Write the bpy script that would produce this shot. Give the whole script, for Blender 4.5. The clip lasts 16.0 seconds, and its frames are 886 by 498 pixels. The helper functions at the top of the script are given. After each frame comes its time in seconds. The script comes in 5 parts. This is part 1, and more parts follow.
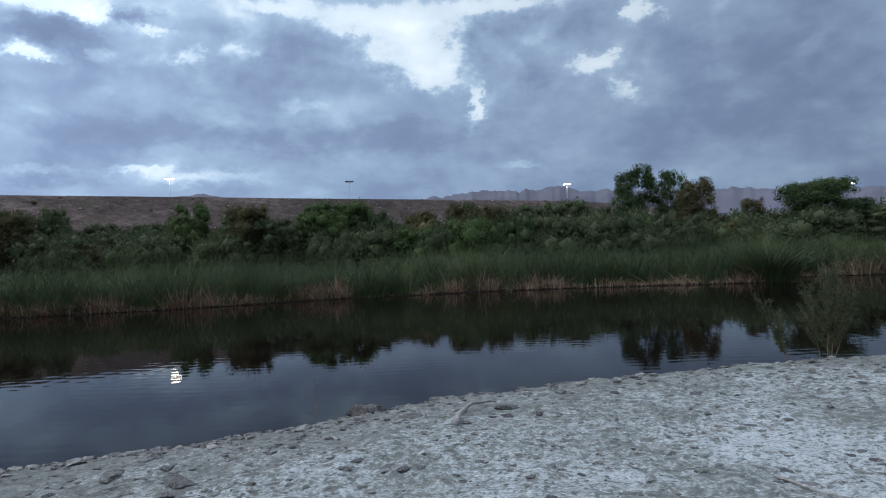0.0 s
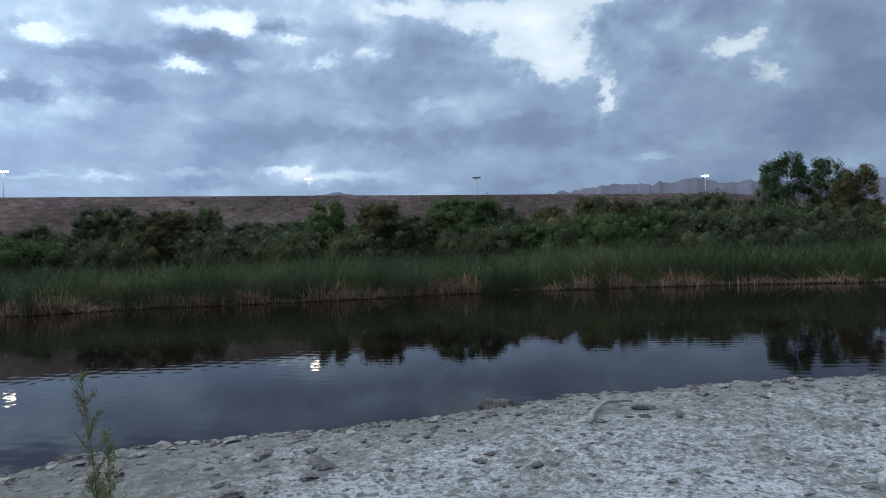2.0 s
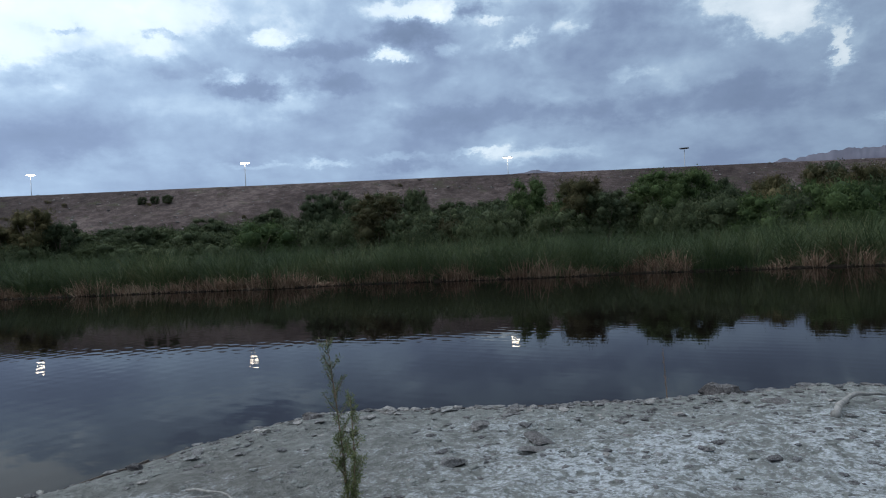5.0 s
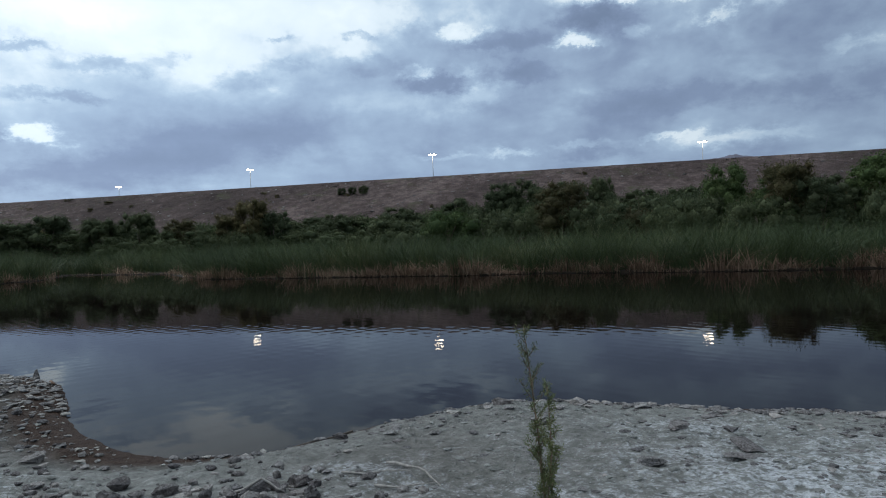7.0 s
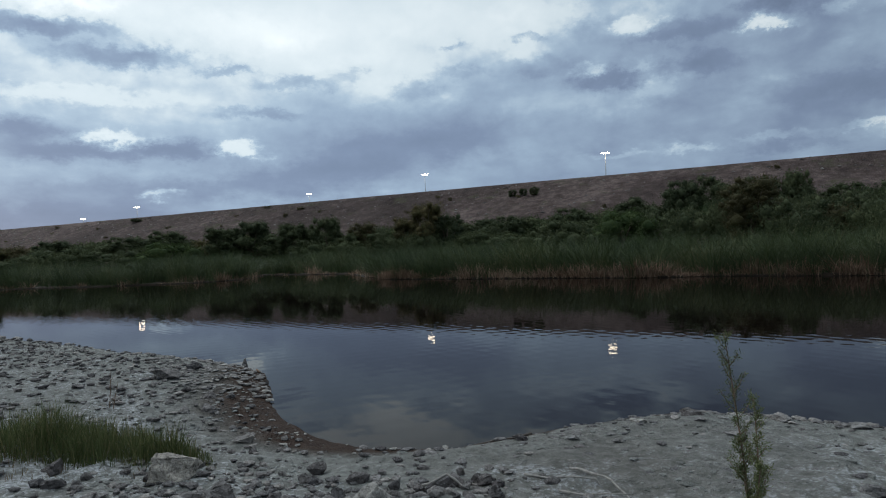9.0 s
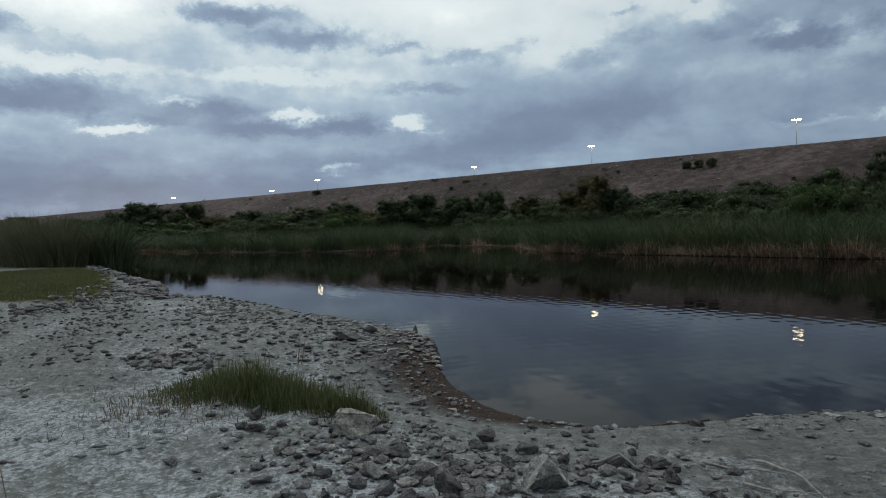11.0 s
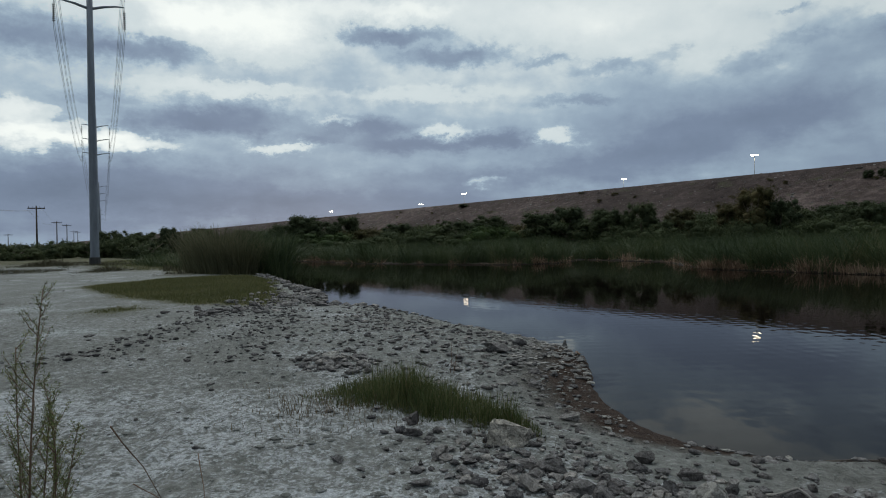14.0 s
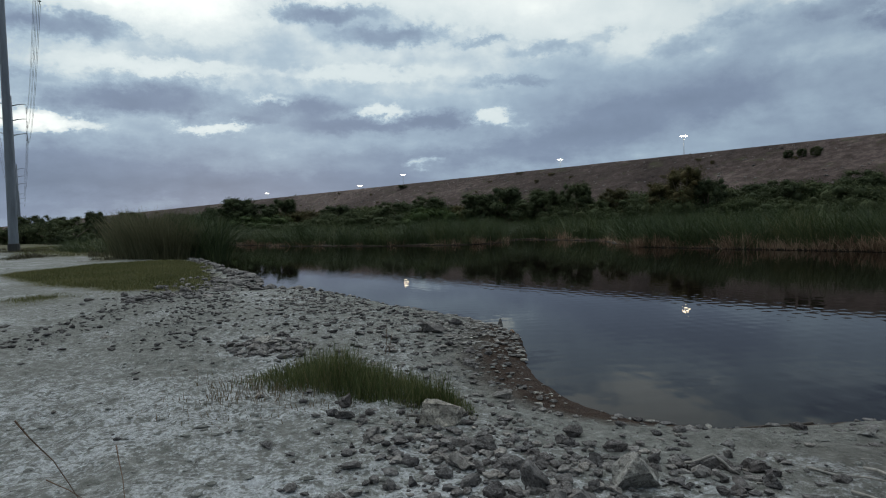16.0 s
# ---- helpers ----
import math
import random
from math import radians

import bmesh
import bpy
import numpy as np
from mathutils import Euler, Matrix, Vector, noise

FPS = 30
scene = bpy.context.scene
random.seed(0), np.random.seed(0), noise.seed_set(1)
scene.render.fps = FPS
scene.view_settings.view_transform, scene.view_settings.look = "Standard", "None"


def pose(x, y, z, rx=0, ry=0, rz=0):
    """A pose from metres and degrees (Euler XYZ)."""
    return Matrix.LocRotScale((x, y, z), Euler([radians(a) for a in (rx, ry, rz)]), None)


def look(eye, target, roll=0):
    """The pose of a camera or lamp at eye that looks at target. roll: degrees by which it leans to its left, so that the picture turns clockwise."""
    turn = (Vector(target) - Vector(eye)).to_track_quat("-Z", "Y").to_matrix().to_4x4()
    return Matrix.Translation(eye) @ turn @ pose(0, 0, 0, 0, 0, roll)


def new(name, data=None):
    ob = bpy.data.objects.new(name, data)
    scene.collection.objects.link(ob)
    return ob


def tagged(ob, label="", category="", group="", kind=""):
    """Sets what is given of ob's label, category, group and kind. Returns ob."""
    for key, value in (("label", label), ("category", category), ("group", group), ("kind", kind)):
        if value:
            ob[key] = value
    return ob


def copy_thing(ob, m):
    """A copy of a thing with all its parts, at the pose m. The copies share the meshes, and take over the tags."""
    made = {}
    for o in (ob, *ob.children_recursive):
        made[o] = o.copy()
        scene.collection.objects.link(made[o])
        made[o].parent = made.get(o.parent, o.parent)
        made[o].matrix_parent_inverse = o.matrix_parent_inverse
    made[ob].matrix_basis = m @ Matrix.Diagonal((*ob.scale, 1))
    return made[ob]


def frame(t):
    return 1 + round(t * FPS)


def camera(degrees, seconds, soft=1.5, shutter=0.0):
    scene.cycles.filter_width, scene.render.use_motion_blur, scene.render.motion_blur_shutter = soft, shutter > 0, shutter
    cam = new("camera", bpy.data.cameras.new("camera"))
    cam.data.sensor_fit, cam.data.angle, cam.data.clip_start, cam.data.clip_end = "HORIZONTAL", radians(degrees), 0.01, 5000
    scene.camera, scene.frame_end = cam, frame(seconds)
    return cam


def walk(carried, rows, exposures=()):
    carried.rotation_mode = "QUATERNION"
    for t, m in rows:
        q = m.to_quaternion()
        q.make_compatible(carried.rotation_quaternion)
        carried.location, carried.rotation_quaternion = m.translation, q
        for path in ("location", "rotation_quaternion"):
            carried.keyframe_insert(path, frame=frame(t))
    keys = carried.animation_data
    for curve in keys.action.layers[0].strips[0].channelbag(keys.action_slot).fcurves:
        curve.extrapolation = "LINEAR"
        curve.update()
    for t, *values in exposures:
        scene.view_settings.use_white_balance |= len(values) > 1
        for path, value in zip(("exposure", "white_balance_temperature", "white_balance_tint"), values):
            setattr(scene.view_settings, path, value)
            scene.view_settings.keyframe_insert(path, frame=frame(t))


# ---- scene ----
cam = camera(67.39, 16.0, 1.1)
# seconds, eye, yaw, pitch, roll
PATH = [
    (0, 0.004, 0.011, 1.976, 3.38, 0.73, -2.23),
    (0.5, -0.021, 0.017, 1.966, 5.89, 0.35, -2.28),
    (1, -0.029, 0.039, 1.961, 8.64, 0.78, -2.77),
    (1.5, -0.035, 0.039, 1.966, 11.34, 0.84, -2.20),
    (2, -0.047, 0.028, 1.962, 14.33, 0.77, -2.16),
    (2.5, -0.075, 0.019, 1.962, 16.65, 0.21, -1.99),
    (3, -0.103, 0.018, 1.958, 19.57, -0.01, -2.23),
    (3.5, -0.128, 0.013, 1.959, 22.84, 0.31, -2.88),
    (6, -0.245, 0.012, 1.957, 38.44, -0.65, -2.04),
    (6.5, -0.285, 0.005, 1.941, 42.90, -0.28, -1.96),
    (7, -0.295, -0.005, 1.948, 47.03, -0.71, -2.14),
    (7.5, -0.322, -0.023, 1.945, 51.05, -0.90, -2.00),
    (8, -0.340, -0.009, 1.939, 54.61, -0.33, -1.91),
    (8.5, -0.369, -0.017, 1.943, 57.47, -0.71, -2.54),
    (9, -0.399, -0.037, 1.940, 61.62, -0.01, -2.40),
    (9.5, -0.426, -0.050, 1.937, 66.01, -0.55, -2.44),
    (12, -0.442, -0.137, 1.942, 81.14, -0.96, -0.98),
    (12.5, -0.431, -0.150, 1.941, 84.09, -0.30, -1.24),
    (13, -0.427, -0.169, 1.945, 86.46, -0.59, -1.55),
    (13.5, -0.417, -0.189, 1.940, 87.82, -0.11, -1.00),
    (14, -0.419, -0.204, 1.940, 88.07, -0.46, -0.99),
    (14.5, -0.417, -0.189, 1.943, 87.24, -0.85, -1.18),
    (15, -0.421, -0.148, 1.944, 85.53, -1.32, -1.53),
    (15.5, -0.428, -0.130, 1.935, 81.34, -1.29, -0.44),
    (16, -0.443, -0.117, 1.933, 82.95, -2.20, -1.63),
]


def aim(x, y, z, yaw, pitch, roll):
    a, b = radians(yaw), radians(pitch)
    ahead = Vector((-math.sin(a) * math.cos(b), math.cos(a) * math.cos(b), math.sin(b)))
    eye = Vector((x, y, z))
    return look(eye, eye + ahead, roll)


EXPOSURES = [(0, 0.0, 5850, 10), (3.5, -0.08, 5900, 10), (6.5, -0.22, 6050, 9.5), (9.5, -0.56, 6280, 8), (12.0, -0.72, 6450, 7), (14.0, -0.76, 6480, 7), (16.0, -0.60, 6500, 7)]
walk(cam, [(t, aim(*p)) for t, *p in PATH], EXPOSURES)

# ---------------------------------------------------------------- node helpers
def nodes_of(tree):
    """Short forms to add nodes and links to a tree."""
    def node(kind, attribute=""):
        n = tree.nodes.new(kind)
        if attribute:
            n.attribute_name = attribute
        return n

    def link(a, b):
        tree.links.new(a, b)

    def math_node(op, a, b=None, c=None, clamp=False):
        n = tree.nodes.new("ShaderNodeMath")
        n.operation, n.use_clamp = op, clamp
        for k, v in enumerate((a, b, c)):
            if v is None:
                continue
            if isinstance(v, (int, float)):
                n.inputs[k].default_value = v
            else:
                tree.links.new(v, n.inputs[k])
        return n.outputs[0]

    def vec_node(op, a, b=None):
        n = tree.nodes.new("ShaderNodeVectorMath")
        n.operation = op
        for k, v in enumerate((a, b)):
            if v is None:
                continue
            if isinstance(v, tuple):
                n.inputs[k].default_value = v
            else:
                tree.links.new(v, n.inputs[k])
        return n.outputs["Value"] if op == "DOT_PRODUCT" else n.outputs[0]

    def ramp(fac, stops, ease="LINEAR"):
        n = tree.nodes.new("ShaderNodeValToRGB")
        n.color_ramp.interpolation = ease
        while len(n.color_ramp.elements) < len(stops):
            n.color_ramp.elements.new(0.5)
        for e, (p, c) in zip(n.color_ramp.elements, stops):
            e.position, e.color = p, (*c, 1) if len(c) == 3 else c
        tree.links.new(fac, n.inputs[0])
        return n.outputs[0]

    def noise_tex(vec, scale, detail=4, rough=0.55, distortion=0.0):
        n = tree.nodes.new("ShaderNodeTexNoise")
        n.inputs["Scale"].default_value, n.inputs["Detail"].default_value = scale, detail
        n.inputs["Roughness"].default_value, n.inputs["Distortion"].default_value = rough, distortion
        if vec is not None:
            tree.links.new(vec, n.inputs["Vector"])
        return n.outputs["Fac"]

    def mix(fac, a, b, blend="MIX"):
        n = tree.nodes.new("ShaderNodeMix")
        n.data_type, n.blend_type = "RGBA", blend
        for s, v in ((n.inputs[0], fac), (n.inputs[6], a), (n.inputs[7], b)):
            if isinstance(v, (int, float)):
                s.default_value = v
            elif isinstance(v, tuple):
                s.default_value = (*v, 1)
            else:
                tree.links.new(v, s)
        return n.outputs[2]

    return node, link, math_node, vec_node, ramp, noise_tex, mix


# ---------------------------------------------------------------- sky
# cloud gaps (+) and banks (-): bearing to the left of north, elevation, half widths, amount
EAST = [
    (7.7, 19.9, 6.3, 1.5, 0.50),
    (4.6, 17.2, 3.7, 1.7, 0.50),
    (3.4, 15.2, 2.8, 1.1, 0.45),
    (-2.6, 20.6, 4.6, 0.7, 0.40),
    (16.2, 20.8, 3.0, 0.7, 0.35),
    (0.1, 12.7, 0.8, 1.6, 0.42),
    (-10.1, 15.6, 1.9, 0.7, 0.42),
    (-12.2, 13.2, 0.9, 0.9, 0.25),
    (-13.8, 19.1, 1.0, 0.9, 0.35),
    (35.3, 16.0, 1.9, 0.5, 0.30),
    (30.8, 19.2, 2.3, 0.6, 0.30),
    (26.5, 18.3, 2.1, 0.4, 0.20),
    (23.8, 16.5, 1.2, 0.6, 0.28),
    (30.1, 16.3, 0.9, 0.6, 0.20),
    (19.8, 17.2, 1.3, 0.6, 0.18),
    (15.1, 13.1, 1.5, 0.5, 0.15),
    (22.6, 7.3, 4.8, 0.7, 0.24),
    (28.4, 7.8, 2.4, 0.3, 0.20),
    (34.8, 7.7, 2.5, 0.3, 0.15),
    (-3.5, 7.6, 1.6, 0.3, 0.15),
]
EAST_BANKS = [
    (13.5, 17.7, 4.5, 1.8, -0.20),
    (10.8, 14.8, 3.8, 1.3, -0.12),
    (-1.0, 17.8, 3.0, 2.1, -0.20),
    (-7.1, 18.9, 4.0, 1.2, -0.16),
    (-4.3, 15.1, 2.9, 1.8, -0.10),
    (33.5, 17.7, 2.7, 0.9, -0.20),
    (28.0, 19.2, 1.7, 0.6, -0.22),
    (22.2, 18.8, 2.6, 0.8, -0.12),
    (27.1, 10.7, 10.6, 1.1, -0.16),
    (10.0, 10.4, 10.0, 1.4, -0.20),
    (-24.0, 12.1, 7.3, 5.4, -0.12),
    (-15.9, 16.6, 3.0, 1.9, -0.14),
    (33.4, 6.7, 4.0, 0.5, -0.12),
    (-14.3, 9.7, 11.4, 1.8, -0.08),
]
NORTH = [
    (44.5, 17.0, 2.3, 0.6, 0.28),
    (32.3, 19.6, 5.0, 0.8, 0.34),
    (43.5, 12.3, 2.1, 1.1, 0.16),
    (35.1, 15.7, 2.2, 0.4, 0.18),
    (44.6, 14.2, 1.5, 0.5, 0.16),
    (40.9, 7.2, 2.4, 0.4, 0.20),
    (47.0, 7.1, 2.2, 0.3, 0.14),
]
NORTH_BANKS = [
    (41.2, 16.4, 4.2, 0.9, -0.26),
    (47.4, 13.2, 2.9, 0.9, -0.20),
    (39.9, 13.7, 3.4, 0.8, -0.20),
    (34.4, 17.7, 2.7, 1.2, -0.20),
    (28.2, 19.4, 1.9, 0.6, -0.20),
    (47.8, 17.4, 2.5, 0.9, -0.12),
    (31.0, 17.2, 1.8, 0.9, -0.14),
]
MIDDLE = [
    (71.6, 19.4, 19.2, 2.1, 0.20),
    (65.5, 15.4, 5.8, 1.4, 0.10),
    (71.7, 16.8, 5.6, 1.8, 0.12),
    (48.3, 14.4, 1.4, 0.4, 0.20),
    (56.2, 17.7, 3.9, 1.8, 0.12),
    (50.4, 18.1, 2.8, 1.3, 0.10),
]
MIDDLE_BANKS = [
    (73.7, 14.2, 3.3, 0.6, -0.22),
    (69.2, 15.0, 1.7, 0.7, -0.22),
    (63.4, 13.5, 2.2, 1.1, -0.20),
    (59.5, 14.8, 2.2, 0.6, -0.16),
    (52.5, 14.7, 2.8, 0.7, -0.20),
    (46.7, 13.5, 2.7, 1.2, -0.22),
    (62.8, 10.2, 8.2, 2.4, -0.20),
    (50.8, 9.1, 9.3, 1.9, -0.20),
    (70.2, 7.1, 6.6, 1.4, -0.14),
    (60.6, 17.0, 1.1, 0.3, -0.18),
    (53.3, 17.1, 1.3, 0.3, -0.20),
]
WEST = [
    (119.5, 8.6, 4.2, 1.0, 0.55),
    (114.3, 8.3, 3.7, 0.6, 0.50),
    (120.9, 10.2, 2.1, 0.6, 0.35),
    (103.6, 17.4, 5.8, 2.1, 0.35),
    (93.7, 19.3, 6.7, 0.8, 0.28),
    (77.8, 17.9, 5.6, 1.7, 0.15),
    (88.1, 9.5, 2.9, 0.7, 0.22),
    (101.5, 8.1, 2.8, 0.4, 0.25),
    (96.8, 10.5, 1.9, 0.3, 0.15),
    (78.2, 8.9, 1.9, 0.7, 0.22),
    (106.8, 12.8, 6.5, 0.6, 0.16),
    (84.8, 5.1, 1.5, 0.4, 0.22),
    (110.5, 18.2, 2.5, 1.0, 0.25),
    (90.5, 12.6, 7.7, 0.6, 0.08),
]
WEST_BANKS = [
    (119.4, 15.6, 4.3, 1.4, -0.30),
    (112.2, 15.3, 4.4, 0.9, -0.30),
    (115.4, 11.6, 3.1, 0.4, -0.10),
    (92.3, 17.3, 5.3, 0.7, -0.28),
    (87.0, 15.6, 4.4, 0.8, -0.28),
    (79.3, 15.0, 1.9, 0.4, -0.14),
    (110.2, 10.2, 3.5, 1.2, -0.26),
    (104.6, 10.4, 4.5, 1.3, -0.30),
    (94.9, 10.0, 4.3, 0.9, -0.25),
    (90.1, 8.5, 5.8, 0.9, -0.25),
    (83.0, 8.7, 2.9, 0.9, -0.22),
    (98.7, 9.0, 1.9, 0.5, -0.15),
    (76.5, 11.7, 3.3, 0.4, -0.14),
    (112.4, 5.1, 13.2, 2.0, -0.24),
    (87.2, 5.5, 10.6, 1.2, -0.14),
    (96.9, 3.6, 14.0, 1.0, -0.10),
]
FAR_BANKS = [
    (32.0, 13.0, 8.0, 6.0, -0.08),
    (119.0, 3.0, 14.0, 2.4, -0.28),
    (95.0, 3.0, 13.0, 2.0, -0.26),
    (74.0, 6.0, 9.0, 1.6, -0.24),
    (66.0, 8.5, 8.0, 1.8, -0.16),
]
HIGH_GAPS = [(119.0, 20.3, 5.0, 1.2, 0.45), (105.0, 18.8, 7.0, 1.8, 0.3)]
CLOUDS = HIGH_GAPS + EAST + NORTH + MIDDLE + [(*c[:4], 1.65 * c[4]) for c in WEST]
CLOUDS += [(*c[:4], 1.15 * c[4]) for c in EAST_BANKS + NORTH_BANKS] + [(*c[:4], 0.85 * c[4]) for c in MIDDLE_BANKS] + [(*c[:4], 1.5 * c[4]) for c in WEST_BANKS] + FAR_BANKS


def build_sky():
    w = bpy.data.worlds.new("sky")
    scene.world = w
    w.use_nodes = True
    t = w.node_tree
    t.nodes.clear()
    node, link, m, v, ramp, noise_tex, mix = nodes_of(t)
    way = node("ShaderNodeTexCoord").outputs["Generated"]
    sep = node("ShaderNodeSeparateXYZ")
    link(way, sep.inputs[0])
    x, y, z = sep.outputs
    up = m("MAXIMUM", z, 0.0)
    bearing = m("MULTIPLY", m("ARCTAN2", m("MULTIPLY", x, -1.0), y), 57.2958)
    rise = m("MULTIPLY", m("ARCSINE", up), 57.2958)
    deck = node("ShaderNodeCombineXYZ")
    far = m("ADD", up, 0.10)
    link(m("DIVIDE", x, far), deck.inputs[0])
    link(m("DIVIDE", y, far), deck.inputs[1])
    puff = node("ShaderNodeCombineXYZ")
    link(m("MULTIPLY", bearing, 0.055), puff.inputs[0])
    link(m("MULTIPLY", m("POWER", m("MAXIMUM", rise, 0.01), 0.8), 0.17), puff.inputs[1])
    coarse = noise_tex(deck.outputs[0], 0.7, 4, 0.55, 0.2)
    fine = noise_tex(puff.outputs[0], 2.4, 7, 0.52, 0.15)
    west_side = node("ShaderNodeMapRange")
    west_side.interpolation_type = "SMOOTHSTEP"
    for k, value in enumerate((25.0, 75.0, 0.0, 1.0)):
        west_side.inputs[k + 1].default_value = value
    link(bearing, west_side.inputs[0])
    veil = west_side.outputs[0]
    high = m("MULTIPLY", m("MINIMUM", m("MAXIMUM", m("SUBTRACT", rise, 7.0), 0.0), 8.0), 0.125)
    total = m("ADD", m("MULTIPLY", m("SUBTRACT", coarse, 0.5), 0.3), m("MULTIPLY", m("SUBTRACT", fine, 0.5), m("MULTIPLY_ADD", veil, -0.2, 0.6)))
    total = m("MULTIPLY_ADD", m("MULTIPLY", veil, high), 0.08, total)
    west = m("MULTIPLY", m("MINIMUM", m("MAXIMUM", m("SUBTRACT", bearing, 20.0), 0.0), 90.0), 0.0012)
    total = m("ADD", m("ADD", total, 0.45), west)
    total = m("ADD", total, m("MULTIPLY", m("MINIMUM", rise, 19.0), 0.0105))
    total = m("ADD", total, m("MULTIPLY", m("MINIMUM", m("MAXIMUM", m("SUBTRACT", rise, 36.0), 0.0), 20.0), 0.0195))
    plain = total
    fray_a = noise_tex(v("ADD", puff.outputs[0], (1.9, 8.3, 0.0)), 6.5, 6, 0.68)
    fray_b = noise_tex(v("ADD", puff.outputs[0], (4.4, 0.7, 0.0)), 6.5, 6, 0.68)
    frayed = node("ShaderNodeCombineXYZ")
    link(m("ADD", bearing, m("MULTIPLY", m("SUBTRACT", fray_a, 0.5), 6.5)), frayed.inputs[0])
    link(m("ADD", rise, m("MULTIPLY", m("SUBTRACT", fray_b, 0.5), 3.2)), frayed.inputs[1])
    for b, e, wb, we, amount in CLOUDS:
        off = v("MULTIPLY", v("SUBTRACT", frayed.outputs[0], (b, e, 0.0)), (1.0 / wb, 1.0 / we, 0.0))
        bump = m("POWER", 2.71828, m("MULTIPLY", m("POWER", v("DOT_PRODUCT", off, off), 1.45), -1.0))
        total = m("MULTIPLY_ADD", bump, amount * (0.85 if amount > 0 else 0.75), total)
    # small bright breaks with firm edges, and fine wisps
    breaks = node("ShaderNodeMapRange")
    breaks.interpolation_type = "SMOOTHSTEP"
    for k, value in enumerate((0.48, 0.72, 0.0, 1.0)):
        breaks.inputs[k + 1].default_value = value
    link(noise_tex(v("ADD", puff.outputs[0], (3.7, 5.9, 0.0)), 3.2, 6, 0.52, 0.3), breaks.inputs[0])
    total = m("MULTIPLY_ADD", m("SUBTRACT", breaks.outputs[0], 0.35), m("MULTIPLY_ADD", veil, -0.06, m("MULTIPLY_ADD", high, 0.11, 0.05)), total)
    wisp = noise_tex(puff.outputs[0], 9.0, 5, 0.55, 0.1)
    total = m("ADD", total, m("MULTIPLY", m("SUBTRACT", wisp, 0.5), m("MULTIPLY_ADD", veil, -0.02, 0.16)))
    far_west = node("ShaderNodeMapRange")
    far_west.interpolation_type = "SMOOTHSTEP"
    for k, value in enumerate((62.0, 92.0, 0.0, 0.10)):
        far_west.inputs[k + 1].default_value = value
    link(bearing, far_west.inputs[0])
    total = m("MULTIPLY_ADD", m("SUBTRACT", 0.70, total), far_west.outputs[0], total)
    # the deck is more even overhead
    even = m("MULTIPLY", m("MINIMUM", m("MAXIMUM", m("SUBTRACT", rise, 19.5), 0.0), 3.5), 0.25)
    total = m("MULTIPLY_ADD", m("SUBTRACT", plain, total), even, total)
    colour = ramp(m("MULTIPLY", total, 0.7), [(0.7 * k, c) for k, c in SKY_RAMP], "LINEAR")
    # brighter towards the sunset in the west, dimmer in the east
    glow = v("DOT_PRODUCT", way, (-0.985, -0.17, 0.0))
    dusk = m("MULTIPLY_ADD", glow, 0.47, 1.06)
    overhead = m("MULTIPLY", m("MINIMUM", m("MAXIMUM", m("SUBTRACT", rise, 24.0), 0.0), 20.0), 0.05)
    dusk = m("MULTIPLY", dusk, m("MULTIPLY_ADD", overhead, 0.45, 1.0))
    scaled = node("ShaderNodeVectorMath")
    scaled.operation = "SCALE"
    link(colour, scaled.inputs[0])
    link(dusk, scaled.inputs["Scale"])
    colour = v("MULTIPLY", scaled.outputs[0], mix(overhead, (1.0, 1.0, 1.0), (1.0, 1.0, 1.01)))
    air = node("ShaderNodeTexSky")
    air.sky_type, air.sun_disc = "NISHITA", False
    air.sun_elevation, air.sun_rotation = radians(4), radians(-100)
    back = node("ShaderNodeBackground")
    back.inputs["Strength"].default_value = SKY_STRENGTH
    blue = v("MULTIPLY", air.outputs[0], (0.0015, 0.0015, 0.0015))
    link(v("ADD", colour, blue), back.inputs[0])
    out = node("ShaderNodeOutputWorld")
    link(back.outputs[0], out.inputs[0])


SKY_STRENGTH = 1.0
SKY_RAMP = [(0.0, (0.135, 0.178, 0.262)), (0.40, (0.226, 0.289, 0.41)), (0.60, (0.338, 0.434, 0.555)), (0.69, (0.435, 0.543, 0.65)), (0.79, (0.68, 0.76, 0.80)), (1.03, (0.82, 0.88, 0.90)), (1.35, (1.05, 1.085, 1.06))]
build_sky()
sun = new("sun", bpy.data.lights.new("sun", "SUN"))
sun.data.energy, sun.data.angle, sun.data.color = 0.75, radians(36), (1.0, 0.96, 0.92)
sun.matrix_world = look((0, 0, 50), (85, 15, 0))


# ---------------------------------------------------------------- materials
def material(name, build):
    mat = bpy.data.materials.new(name)
    mat.use_nodes = True
    t = mat.node_tree
    bsdf = t.nodes["Principled BSDF"]
    build(bsdf, *nodes_of(t))
    return mat


def spot(node):
    return node("ShaderNodeNewGeometry").outputs["Position"]


def bump_to(bsdf, node, link, height, strength, distance):
    b = node("ShaderNodeBump")
    b.inputs["Strength"].default_value, b.inputs["Distance"].default_value = strength, distance
    link(height, b.inputs["Height"])
    link(b.outputs[0], bsdf.inputs["Normal"])


